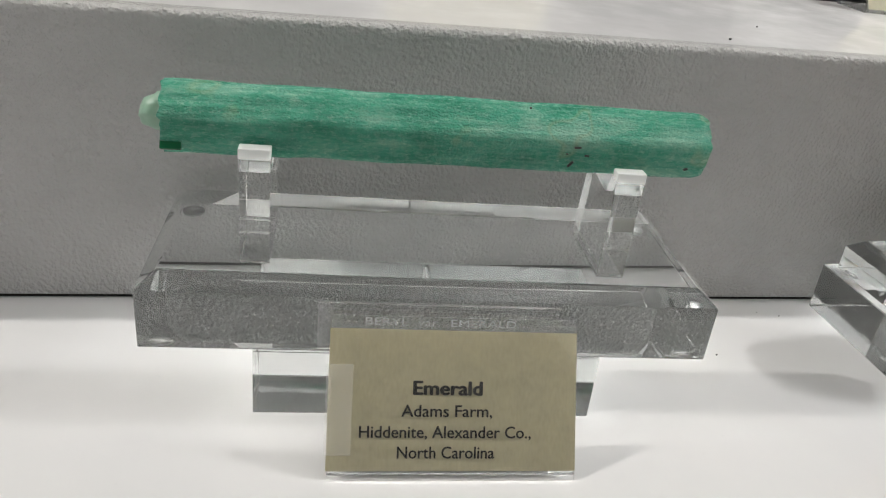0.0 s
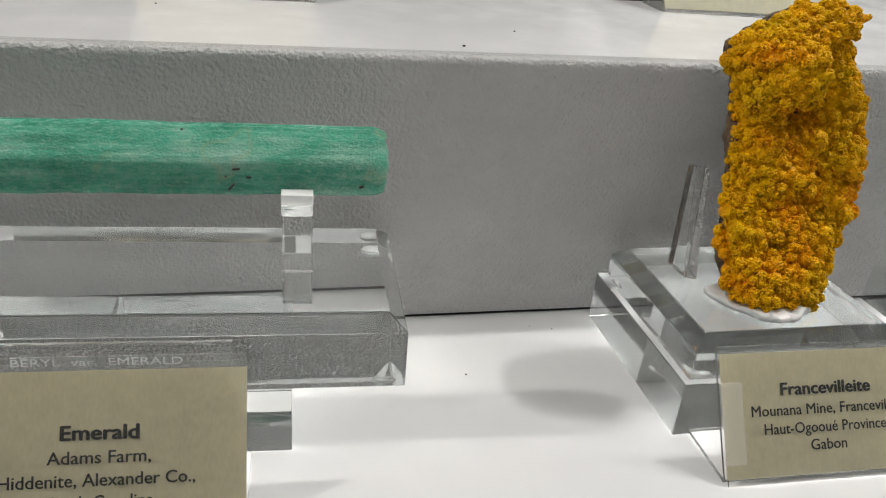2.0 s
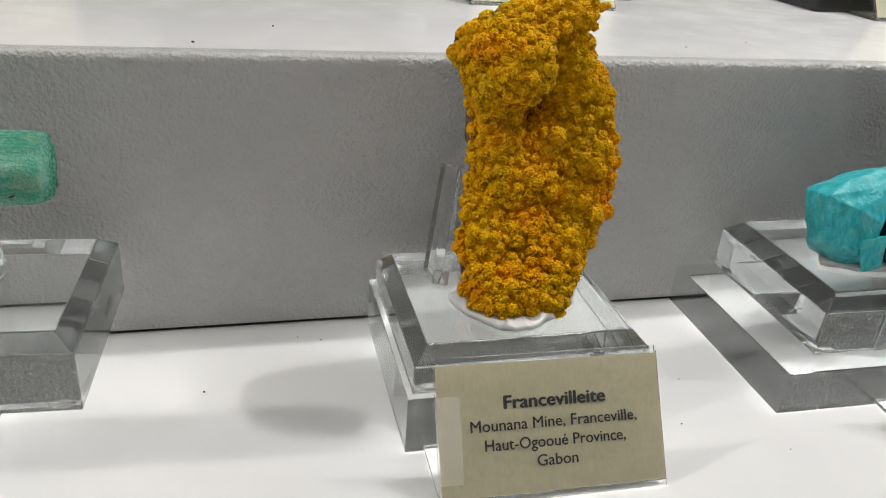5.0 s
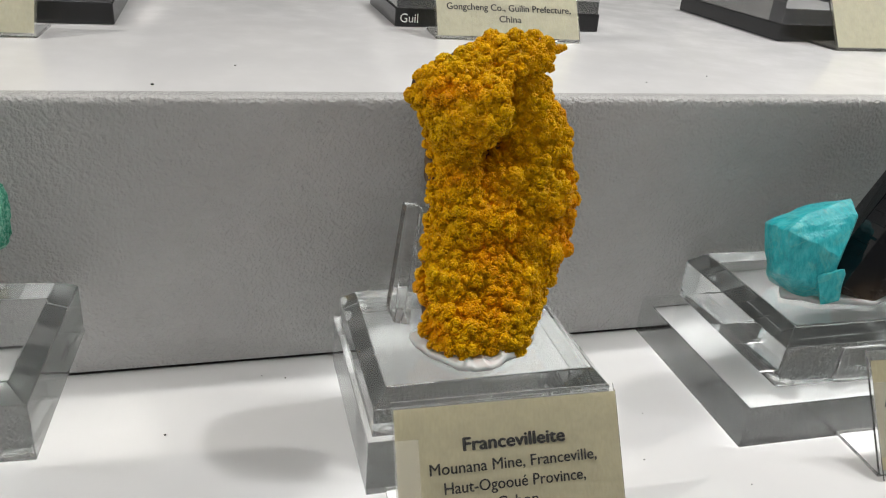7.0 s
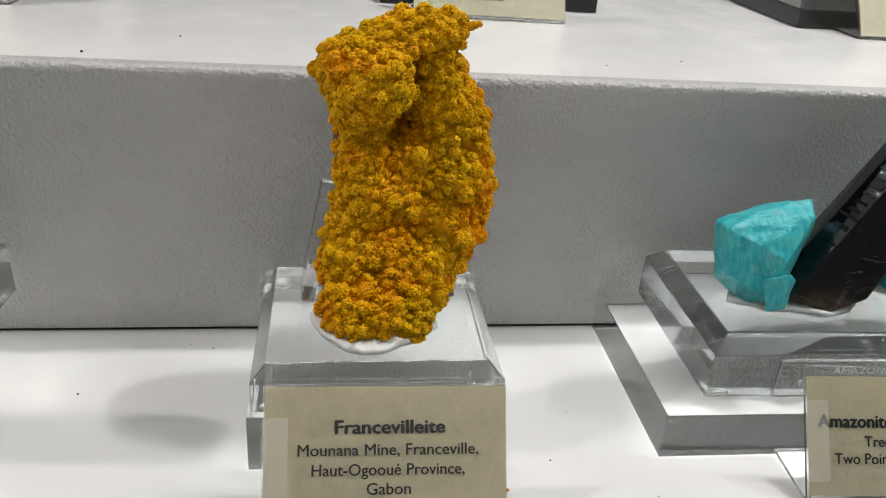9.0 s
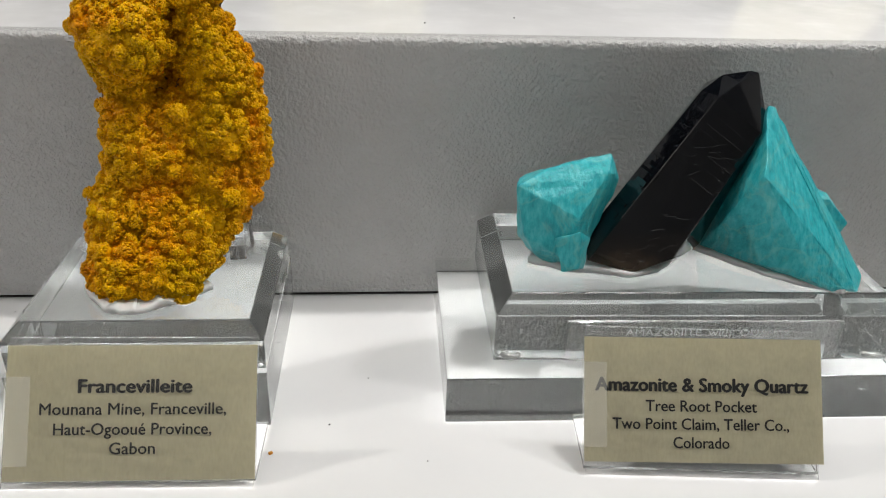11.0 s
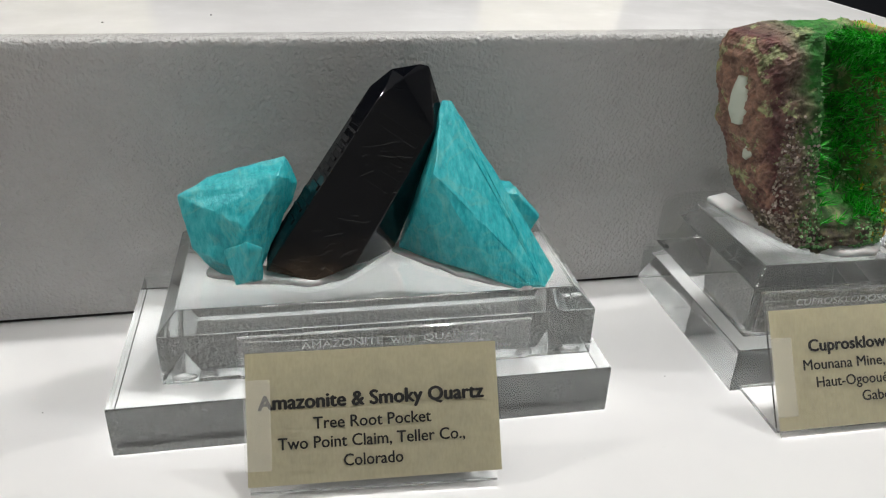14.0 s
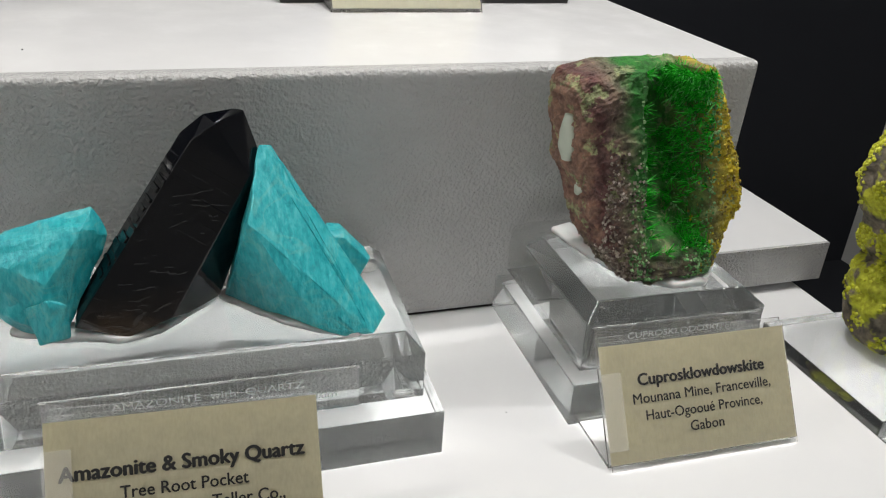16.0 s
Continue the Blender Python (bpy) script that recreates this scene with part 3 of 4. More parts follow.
holder(pose(-0.006, 0.377, 0, 0, 0, -2.9), 0.100, 0.0645, 31, "clear acrylic slant holder with the emerald card")
card(lean_to(-0.006, 0.377, -2.9, 31) @ pose(-0.0005, 0.003, 0), 0.1005, 0.0555, PAPER, "parchment card lettered Emerald, taped on one edge",
     [("Emerald", 0.0474, 0.0300, 0.0275, 0.0056, 0.05), ("Adams Farm,", 0.0473, 0.0213, 0.0365, 0.0049, 0.0), ("Hiddenite, Alexander Co.,", 0.0471, 0.0130, 0.0690, 0.0049, 0.0), ("North Carolina", 0.0472, 0.0050, 0.0390, 0.0049, 0.0)])
holder(pose(0.295, 0.366, 0, 0, 0, -1.2), 0.100, 0.0600, 33, "clear acrylic slant holder with the francevilleite card")
card(lean_to(0.295, 0.366, -1.2, 33) @ pose(0.0005, 0.002, 0), 0.0995, 0.0540, PAPER, "parchment card lettered Francevilleite, taped on one edge",
     [("Francevilleite", 0.0510, 0.0350, 0.0450, 0.0056, 0.05), ("Mounana Mine, Franceville,", 0.0505, 0.0262, 0.0740, 0.0049, 0.0), ("Haut-Ogooué Province,", 0.0505, 0.0182, 0.0625, 0.0049, 0.0), ("Gabon", 0.0505, 0.0105, 0.0180, 0.0049, 0.0)])
holder(pose(0.5315, 0.366, 0, 0, 0, -4.4), 0.099, 0.0620, 33, "clear acrylic slant holder behind the amazonite card")
card(lean_to(0.5315, 0.366, -4.4, 33) @ pose(-0.0005, 0.0045, 0.0018, 0, 0, 0.8), 0.1010, 0.0520, PAPER, "parchment card taped over its holder, lettered Amazonite & Smoky Quartz",
     [("Amazonite & Smoky Quartz", 0.0498, 0.0296, 0.0900, 0.0058, 0.05), ("Tree Root Pocket", 0.0495, 0.0212, 0.0470, 0.0049, 0.0), ("Two Point Claim, Teller Co.,", 0.0492, 0.0137, 0.0745, 0.0049, 0.0), ("Colorado", 0.0493, 0.0060, 0.0235, 0.0049, 0.0)])
holder(pose(0.763, 0.3665, 0, 0, 0, -1.4), 0.1005, 0.0610, 33, "clear acrylic slant holder with the cuprosklowdowskite card")
card(lean_to(0.763, 0.3665, -1.4, 33) @ pose(0.0005, 0.002, 0), 0.0995, 0.0540, PAPER, "parchment card lettered Cuprosklowdowskite, taped on one edge",
     [("Cuprosklowdowskite", 0.0520, 0.0345, 0.0680, 0.0056, 0.05), ("Mounana Mine, Franceville,", 0.0515, 0.0262, 0.0740, 0.0049, 0.0), ("Haut-Ogooué Province,", 0.0515, 0.0182, 0.0625, 0.0049, 0.0), ("Gabon", 0.0515, 0.0105, 0.0180, 0.0049, 0.0)])


def name_plate(m, w, h, lines, label):
    t = thing("engraved_plate", m, label, "name plate", "engraved plates")
    part("plate", box(0, w, 0, h, 0.0002, 0.0022, 0.0003), ACRYLIC, t)
    for text, x, y, width, cap in lines:
        lettering(t, text, x, y, width, cap, ETCHED, 0.0, "engraving", z=0.0024, align=0.0)


name_plate(E_AT @ pose(-0.049, -0.0472, 0.0365, 90), 0.100, 0.0225, [("BERYL  var.  EMERALD", 0.019, 0.0130, 0.062, 0.0036), ("Hiddenite, Alexander Co., N.C.", 0.008, 0.0062, 0.086, 0.0034)], "clear engraved plate naming the beryl emerald")
name_plate(pose(0.592, 0.4585, 0, 0, 0, -1.2) @ pose(-0.062, -0.0492, 0.0280, 90), 0.126, 0.0205, [("AMAZONITE  with  QUARTZ", 0.026, 0.0135, 0.076, 0.0036), ("Tree Root Pocket (1997), Two Points Claim", 0.010, 0.0068, 0.106, 0.0034)], "clear engraved plate naming the amazonite with quartz")
name_plate(pose(0.8145, 0.461, 0, 0, 0, -1.5) @ pose(-0.046, -0.0532, 0.0300, 90), 0.092, 0.0215, [("CUPROSKLODOSKITE", 0.018, 0.0140, 0.056, 0.0036), ("Musoni Mine, Kolwezi", 0.012, 0.0072, 0.060, 0.0034)], "clear engraved plate naming the cuprosklodoskite")


# ---- specimens ----
def specimen(name, m, label):
    return thing(name, m, label, "mineral specimen", "mineral specimens")


def solid(name, verts, faces, material, parent, label="", smooth=True):
    me = mesh_of(name, verts, faces, smooth)
    me.materials.append(material)
    ob = new(name, me)
    ob.parent = parent
    if label:
        ob["label"] = label
    return ob


def build_emerald():
    """A long worn hexagonal prism along x; striped lengthwise, rough at both ends."""
    t = specimen("emerald_crystal", E_AT @ pose(-0.0005, -0.0095, 0.1194, 0, -0.25, 0), "long green striated emerald crystal on two saddles")
    around, along, length = 144, 330, 0.2210
    s = np.linspace(0, 1, along)
    a = np.linspace(0, 2 * math.pi, around, endpoint=False)
    corner = (a + 0.25) % (math.pi / 3) - math.pi / 6
    hexa = 0.0152 * (0.35 + 0.65 * math.cos(math.pi / 6) / np.cos(corner))
    r = np.random.RandomState(7)
    groove = np.convolve(np.tile(r.normal(size=around), 3), np.ones(3) / 3, "same")[around:2 * around] * 0.00022
    rad = (hexa + groove)[None, :] * (1.02 - 0.03 * s[:, None])
    x = (s - 0.5)[:, None] * length + 0 * rad
    p = np.stack([x, rad * np.cos(a), rad * np.sin(a)], -1)
    n = np.stack([0 * rad, np.cos(a) + 0 * rad, np.sin(a) + 0 * rad], -1)
    q = p.reshape(-1, 3)
    off = waves(q * (0.25, 1, 1), 0.008, 3) * 0.0003 - 0.0011 * np.clip(bubbles(q * (0.4, 1, 1), 0.009, 5) - 0.75, 0, 1) + waves(q, 0.0022, 8) * 0.00010
    q = q + n.reshape(-1, 3) * off[:, None]
    end = np.clip(np.abs(q[:, 0]) / (length / 2) * 40 - 38.6, 0, 1)
    jag = np.array([noise.noise(Vector((c[1] * 350, c[2] * 350, 0.0))) for c in q]) * 0.0022
    q[:, 0] += end * jag * np.sign(q[:, 0])
    far = np.clip((q[:, 0] - length / 2 + 0.005) / 0.005, 0, 1.2)
    q[:, 1:] *= (1 - 0.10 * far ** 2)[:, None]
    solid("crystal", q, grid_faces(along, around), EMERALD, t)
    v, f = ring_body([(-0.0064, -0.003, 0.003, -0.004, 0.004), (-0.005, -0.008, 0.007, -0.006, 0.006), (0, -0.0085, 0.008, -0.0075, 0.007), (0.004, -0.007, 0.007, -0.006, 0.006), (0.0062, -0.003, 0.004, -0.003, 0.003)], 48, 40, 2.4,
                     lambda q, n: waves(q, 0.006, 2) * 0.0007 + waves(q, 0.002, 4) * 0.0002)
    ob = solid("end_knob", v, f, KNOB, t, "pale green broken knob")
    ob.location = (-length / 2 - 0.0012, -0.002, 0.0024)
    part("broken_face", box(-0.004, 0.004, -0.0012, 0.0012, -0.0045, 0.0045, 0.0004), DARK_GREEN, t, "dark glassy broken face", pose(-length / 2 + 0.0032, -0.0112, -0.0056, -32))
    for x, y, z, w, h, rz in ((0.0530, -0.0145+0.0003, 0.0010, 0.0045, 0.0011, 5), (0.0575, -0.0145+0.0007, -0.0025, 0.0030, 0.0010, -4), (0.0510, -0.0145+0.0003, -0.0063, 0.0050, 0.0011, 50), (0.0490, -0.0145+0.0003, -0.0020, 0.0014, 0.0006, 0), (0.1010, -0.0138, -0.0060, 0.0030, 0.0010, 20), (0.0330, -0.0066, 0.0140, 0.0012, 0.0012, 0)):
        part("mica_spot", box(-w / 3.2, w / 3.2, -0.0007, 0.0006, -h / 3, h / 3, 0.0002), SPOT, t, "black speck", pose(x, y, z, 0, -rz, 0))
    return t


build_emerald()


def ribbon_seat(points, z, h, width, seed, label):
    """A low frosted wall that follows the foot of a specimen; points are (x, y) on the stand."""
    t = thing("resin_seat", pose(points[0][0], points[0][1], z), label, "specimen seat", "specimen seats")
    p = np.array(points) - points[0]
    k = np.linspace(0, len(p) - 1, 70)
    fine = np.stack([np.interp(k, range(len(p)), p[:, c]) for c in (0, 1)], -1)
    for _ in range(6):
        fine[1:-1] = (fine[:-2] + 2 * fine[1:-1] + fine[2:]) / 4
    r = np.random.RandomState(seed)
    wob = np.convolve(r.normal(size=70), np.ones(5) / 5, "same")
    d = np.gradient(fine, axis=0)
    nrm = np.stack([-d[:, 1], d[:, 0]], -1) / np.linalg.norm(d, axis=1)[:, None]
    nrm *= np.where(nrm[:, 1:] < 0, -1, 1)
    verts, faces = [], []
    for i, (c, n) in enumerate(zip(fine, nrm)):
        a, b = c + n * wob[i] * 0.0006, c + n * width
        top = h * (1 + 0.25 * wob[i])
        for q, zz in ((a, 0.0), (a - n * 0.0004, top * 0.6), (a + n * 0.0006, top), (b, top * 1.25), (b, 0.0)):
            verts.append((q[0], q[1], zz))
    for i in range(69):
        for m in range(5):
            faces.append((i * 5 + m, i * 5 + (m + 1) % 5, i * 5 + 5 + (m + 1) % 5, i * 5 + 5 + m))
    faces += [(0, 1, 2, 3, 4), (349, 348, 347, 346, 345)]
    me = mesh_of("seat", verts, faces)
    bm = bmesh.new()
    bm.from_mesh(me)
    bmesh.ops.recalc_face_normals(bm, faces=bm.faces[:])
    part("seat", bm, SEAT, t, smooth=True)
    return t


def build_francevillite():
    t = specimen("francevillite_specimen", pose(0.3515, 0.443, 0.054, 0, 0, 3), "knobbly orange-yellow francevillite crust on brown rock")
    turn = np.array(Euler((0.7, 0.5, 0.9)).to_matrix())
    rows = [(-0.002, -0.020, 0.008, -0.018, -0.004), (0.003, -0.034, 0.017, -0.023, 0.006), (0.012, -0.0365, 0.024, -0.019, 0.014), (0.022, -0.0345, 0.0315, -0.011, 0.021), (0.031, -0.031, 0.037, -0.005, 0.027), (0.040, -0.029, 0.043, 0.000, 0.032),
            (0.055, -0.0275, 0.0455, 0.006, 0.038), (0.067, -0.0285, 0.0455, 0.010, 0.042), (0.080, -0.0285, 0.0435, 0.013, 0.045), (0.095, -0.030, 0.0405, 0.015, 0.047), (0.101, -0.032, 0.0345, 0.016, 0.048), (0.108, -0.0345, 0.030, 0.017, 0.049), (0.1125, -0.034, 0.0285, 0.018, 0.049),
            (0.1165, -0.027, 0.029, 0.020, 0.049), (0.121, -0.018, 0.031, 0.023, 0.049), (0.126, -0.009, 0.030, 0.026, 0.048), (0.1295, 0.001, 0.024, 0.029, 0.046), (0.1305, 0.005, 0.015, 0.033, 0.043)]

    def relief(q, n):
        front = np.clip(-n[:, 1] * 1.6 + 0.25, 0, 1)
        big = bubbles(q @ turn, 0.0150, 1.0) * 0.0092 + bubbles(q @ turn, 0.0080, 2.0) * 0.0030 - 0.0090

        def bell(x, z, w, h, k=2):
            return np.exp(-(np.abs((q[:, 0] - x) / w) ** k + np.abs((q[:, 2] - z) / h) ** k))

        hollow = bell(0.005, 0.083, 0.0115, 0.0085, 3) * 0.010 + bell(0.0095, 0.107, 0.0042, 0.0050) * 0.018 + bell(0.014, 0.097, 0.008, 0.010) * 0.008
        for k in range(5):
            hollow += bell(0.0125 - 0.0045 * k, 0.104 - 0.0075 * k, 0.0060, 0.0065) * 0.008
        hollow += bell(0.010, 0.041, 0.004, 0.006) * 0.006 + bell(-0.010, 0.024, 0.006, 0.004) * 0.006 + bell(0.016, 0.015, 0.005, 0.005) * 0.005 + bell(-0.023, 0.085, 0.004, 0.016) * 0.005
        lobe = bell(-0.010, 0.103, 0.0140, 0.0145, 3) * 0.011 + bell(-0.017, 0.0705, 0.0055, 0.0055) * 0.005 + bell(-0.026, 0.035, 0.006, 0.006) * 0.005
        lobe += bell(-0.006, 0.0565, 0.010, 0.006) * 0.003 + bell(0.026, 0.063, 0.010, 0.007) * 0.004
        return front * (big - hollow + lobe * 1.2) + (1 - front) * (waves(q, 0.012, 5) * 0.0010 + waves(q, 0.004, 6) * 0.0004 + bubbles(q, 0.003, 9.0) * 0.0008)

    rows = [(z, a + (0.0028 if z < 0.1 else 0.0012), b - (0.0022 if z < 0.1 else 0.0008), c + 0.001, d) for z, a, b, c, d in rows]
    v, f = ring_body(rows, 520, 460, 2.6, relief)
    # grape-like lobes all over the front, each studded with small knobs
    r = np.random.RandomState(12)
    ico = bmesh.new()
    bmesh.ops.create_icosphere(ico, subdivisions=1, radius=1.0)
    iv = np.array([w.co[:] for w in ico.verts])
    itri = np.array([[w.index for w in fc.verts] for fc in ico.faces])
    ico.free()
    rim = v.reshape(460, 520, 3)
    du, dv = np.roll(rim, -1, 1) - np.roll(rim, 1, 1), np.gradient(rim, axis=0)
    nrm = np.cross(du, dv)
    area = np.linalg.norm(nrm, axis=-1)
    nrm = nrm / (area[..., None] + 1e-12)
    area[:4] = area[450:] = 0
    area[:, 2:258] = 0
    area[nrm[..., 2] < -0.8] = 0
    area *= (0.10 + bubbles(v @ turn, 0.0150, 1.0) ** 2).reshape(area.shape)
    flat, nrm, area = rim.reshape(-1, 3), nrm.reshape(-1, 3), (area / area.sum()).ravel()
    at, size, outs = np.zeros((0, 3)), np.zeros(0), np.zeros((0, 3))
    for pick in r.choice(area.size, 5200, p=area):
        c, n = flat[pick], nrm[pick]
        R = 0.0019 + 0.0030 * r.uniform() ** 1.3
        if abs(c[0] - 0.004) < 0.009 and abs(c[2] - 0.085) < 0.009:
            R = min(R, 0.0020)
        here = c + n * R * r.uniform(-0.35, 0.20)
        if len(at) and (np.linalg.norm(at - here, axis=1) < 0.68 * (size + R)).any():
            continue
        at, size, outs = np.vstack([at, here]), np.append(size, R), np.vstack([outs, n])
    spur = np.array([(0.020 + 0.0155 * k, 0.031, 0.1235 + 0.0035 * k) for k in np.linspace(0, 1, 9)])
    at, outs = np.vstack([at, spur]), np.vstack([outs, np.tile((0.0, -0.6, 0.5), (9, 1))])
    size = np.append(size, np.linspace(0.0034, 0.0016, 9))
    ball_at, ball_r = [at], [size * 0.90]
    for c, R, n in zip(at, size, outs):
        stud = r.uniform(0.00036, 0.00050) + 0.06 * R
        k = int(2.3 * (R / stud) ** 2) + 4
        d = r.normal(size=(k, 3)) * 0.75 + n
        d /= np.linalg.norm(d, axis=1)[:, None]
        ball_at.append(c + d * R * r.uniform(0.84, 0.94, (k, 1)))
        ball_r.append(stud * r.uniform(0.7, 1.3, k))
    pick = r.choice(area.size, 5000, p=area)
    ball_at.append(flat[pick])
    ball_r.append(0.0004 + 0.0005 * r.uniform(size=5000) ** 1.5)
    ball_at, ball_r = np.vstack(ball_at), np.concatenate(ball_r)
    warp = 1 + 0.16 * r.normal(size=(len(ball_r), len(iv))).clip(-1.5, 1.5)
    balls = ball_at[:, None] + iv[None] * (ball_r[:, None] * warp)[..., None]
    tris = itri[None] + (np.arange(len(ball_r)) * len(iv))[:, None, None]
    knobs = solid("crust", balls.reshape(-1, 3), tris.reshape(-1, 3).tolist(), FRANCE, t, "orange-yellow crust of grape-like knobs")
    knobs["kind"] = "stuff"
    ob = solid("rock", v, f, FRANCE, t, "brown host rock under the crust")
    me = ob.data
    me.materials.append(HOST)
    nrm = np.zeros(len(me.polygons) * 3)
    me.polygons.foreach_get("normal", nrm)
    cen = np.zeros(len(me.polygons) * 3)
    me.polygons.foreach_get("center", cen)
    nrm, cen = nrm.reshape(-1, 3), cen.reshape(-1, 3)
    frontness = cen[:, 1] - (np.interp(cen[:, 2], [0.0, 0.03, 0.06, 0.13], [-0.022, -0.006, 0.008, 0.022]) + 0.016 + waves(cen, 0.012, 11) * 0.003)
    me.polygons.foreach_set("material_index", (frontness > 0).astype(np.int32))
    return t


build_francevillite()
ribbon_seat(((0.313, 0.443), (0.316, 0.431), (0.330, 0.4135), (0.343, 0.4125), (0.355, 0.419), (0.371, 0.433)), 0.0522, 0.0032, 0.012, 3, "frosted resin seat moulded to the francevillite foot")


def easel_prop(m, label):
    t = thing("acrylic_prop", m, label, "display stand", "acrylic stands")
    part("plate", extruded([(0.0, 0.0), (0.016, 0.0), (0.033, 0.050), (0.026, 0.051)], -0.0042, 0.0042, 0.0006), BLOCK, t)
    return t


easel_prop(pose(0.3125, 0.456, 0.0527, 0, 13, 4), "clear acrylic prop behind the francevillite")
easel_prop(pose(0.378, 0.460, 0.0527, 0, -8, -6), "clear acrylic prop behind the francevillite")


def hull(points, bevel, lumps=0.0, seed=1):
    bm = bmesh.new()
    for p in points:
        bm.verts.new(p)
    bmesh.ops.convex_hull(bm, input=bm.verts[:])
    bmesh.ops.dissolve_limit(bm, angle_limit=radians(4), verts=bm.verts[:], edges=bm.edges[:])
    bmesh.ops.bevel(bm, geom=bm.edges[:], offset=bevel, segments=2, affect="EDGES", profile=0.6)
    if lumps:
        bmesh.ops.triangulate(bm, faces=bm.faces[:])
        bmesh.ops.subdivide_edges(bm, edges=bm.edges[:], cuts=5, use_grid_fill=True)
        for v in bm.verts:
            v.co += Vector((noise.noise(v.co * 160 + Vector((seed, 0, 0))), noise.noise(v.co * 160 + Vector((0, seed, 5))), noise.noise(v.co * 160 + Vector((9, 0, seed))))) * lumps
    return bm


def build_amazonite():
    t = specimen("amazonite_quartz_specimen", pose(0.585, 0.444, 0.062), "turquoise amazonite crystals beside a black smoky quartz")
    # smoky quartz: a leaning flattened prism, cut off aslant at its tip, broken at its foot
    left, ridge = (Vector((-0.0420, 0.0060, 0.0084)), Vector((0.0053, 0.0140, 0.0770))), (Vector((-0.0405, -0.0080, 0.0065)), Vector((0.0097, 0.0040, 0.0772)))
    fold = (Vector((-0.0040, -0.0110, 0.0047)), Vector((0.0317, 0.0020, 0.0609)))
    pts = [*left, *ridge, *fold] + [Vector(p) for p in ((0.0193, 0.0080, 0.0823), (0.0157, 0.0080, 0.0020), (0.0360, 0.0120, 0.0513), (0.0369, 0.0120, 0.0666),
            (0.0150, 0.0160, 0.0839), (0.0273, 0.0160, 0.0858), (0.0313, 0.0160, 0.0850), (-0.0431, -0.0070, 0.0019), (-0.0231, -0.0130, -0.0017), (0.0029, -0.0040, 0.0022),
            (-0.0300, 0.0260, 0.0080), (0.0130, 0.0300, 0.0760), (0.0100, 0.0280, 0.0040), (0.0330, 0.0300, 0.0600), (0.0270, 0.0290, 0.0780))]
    part("smoky_quartz", hull(pts, 0.0005), QUARTZ, t, "black smoky quartz crystal, brown at its foot")
    # growth steps: thin terraces across the narrow face and the broad one
    r = random.Random(3)

    def terrace(a, b, s, lo, hi, h, proud):
        p, q = a[0].lerp(a[1], s), b[0].lerp(b[1], s)
        across, along = (q - p), (a[1] - a[0]).normalized()
        out = along.cross(across).normalized()
        out = -out if out.y > 0 else out
        wide = across.length
        side = (across - along * across.dot(along)).normalized()
        m = Matrix((side, along, out)).transposed().to_4x4()
        m = m @ pose(0, 0, 0, r.uniform(-5, 5), r.uniform(-1.5, 1.5), 0)
        m.translation = p.lerp(q, (lo + hi) / 2)
        w = wide * (hi - lo)
        bm = box(-w / 2, w / 2, -h / 2, h / 2, -0.0014, proud, 0.00012)
        bm.transform(m)
        part("growth_step", bm, QUARTZ, t)

    for k in range(13):
        s = 0.22 + 0.055 * k + r.uniform(-0.012, 0.012)
        lo = r.choice((0.04, 0.10, 0.3))
        terrace(left, ridge, s, lo, r.uniform(0.7, 0.97), r.uniform(0.0012, 0.0030), r.uniform(0.0004, 0.0009))
    for s, lo, hi, h, proud in ((0.30, 0.08, 0.80, 0.0060, 0.0002), (0.46, 0.04, 0.55, 0.0045, 0.0003), (0.60, 0.05, 0.93, 0.0070, 0.0004), (0.72, 0.45, 0.97, 0.0035, 0.0005), (0.78, 0.06, 0.60, 0.0050, 0.0003), (0.88, 0.10, 0.90, 0.0050, 0.0003)):
        terrace(ridge, fold, s, lo, hi, h, proud * 2)
    # blocky amazonite
    def slanted(outline, y0, lean, thick, inset, far=0.9):
        c = (sum(p[0] for p in outline) / len(outline), sum(p[1] for p in outline) / len(outline))
        out = []
        for o, k in ((-thick / 2, 1 - inset), (-thick / 2 * 0.4, 1.0), (thick / 2, far)):
            out += [Vector((c[0] + (x - c[0]) * k, y0 + lean * z + o, c[1] + (z - c[1]) * k)) for x, z in outline]
        return out

    block = ((-0.0770, 0.0010, 0.0360), (-0.0614, 0.0080, 0.0422), (-0.0317, 0.0140, 0.0472), (-0.0265, 0.0120, 0.0345), (-0.0450, -0.0010, 0.0050), (-0.0469, -0.0045, -0.0020), (-0.0628, -0.0020, -0.0014),
             (-0.0735, -0.0040, 0.0135), (-0.0350, 0.0020, 0.0426), (-0.0500, -0.0095, 0.0247), (-0.0620, -0.0060, 0.0310), (-0.0645, -0.0085, 0.0110), (-0.0526, -0.0100, 0.0039), (-0.0735, 0.0120, 0.0060), (-0.0660, 0.0160, -0.0015), (-0.0720, 0.0260, 0.0300), (-0.0400, 0.0300, 0.0380), (-0.0500, 0.0260, 0.0000))
    part("amazonite_block", hull([Vector(p) for p in block], 0.0008, 0.0009, 3), AMAZON, t, "blocky turquoise amazonite crystal")
    wedge = ((0.0365, 0.0110, 0.0715), (0.0414, 0.0140, 0.0695), (0.0690, 0.0050, 0.0239), (0.0868, -0.0163, -0.0029), (0.0778, -0.0290, -0.0030), (0.0659, -0.0290, -0.0030), (0.0553, -0.0300, 0.0022),
             (0.0283, -0.0160, 0.0479), (0.0177, 0.0115, 0.0000), (0.0400, 0.0300, 0.0560), (0.0740, 0.0200, 0.0000), (0.0250, 0.0300, 0.0020))
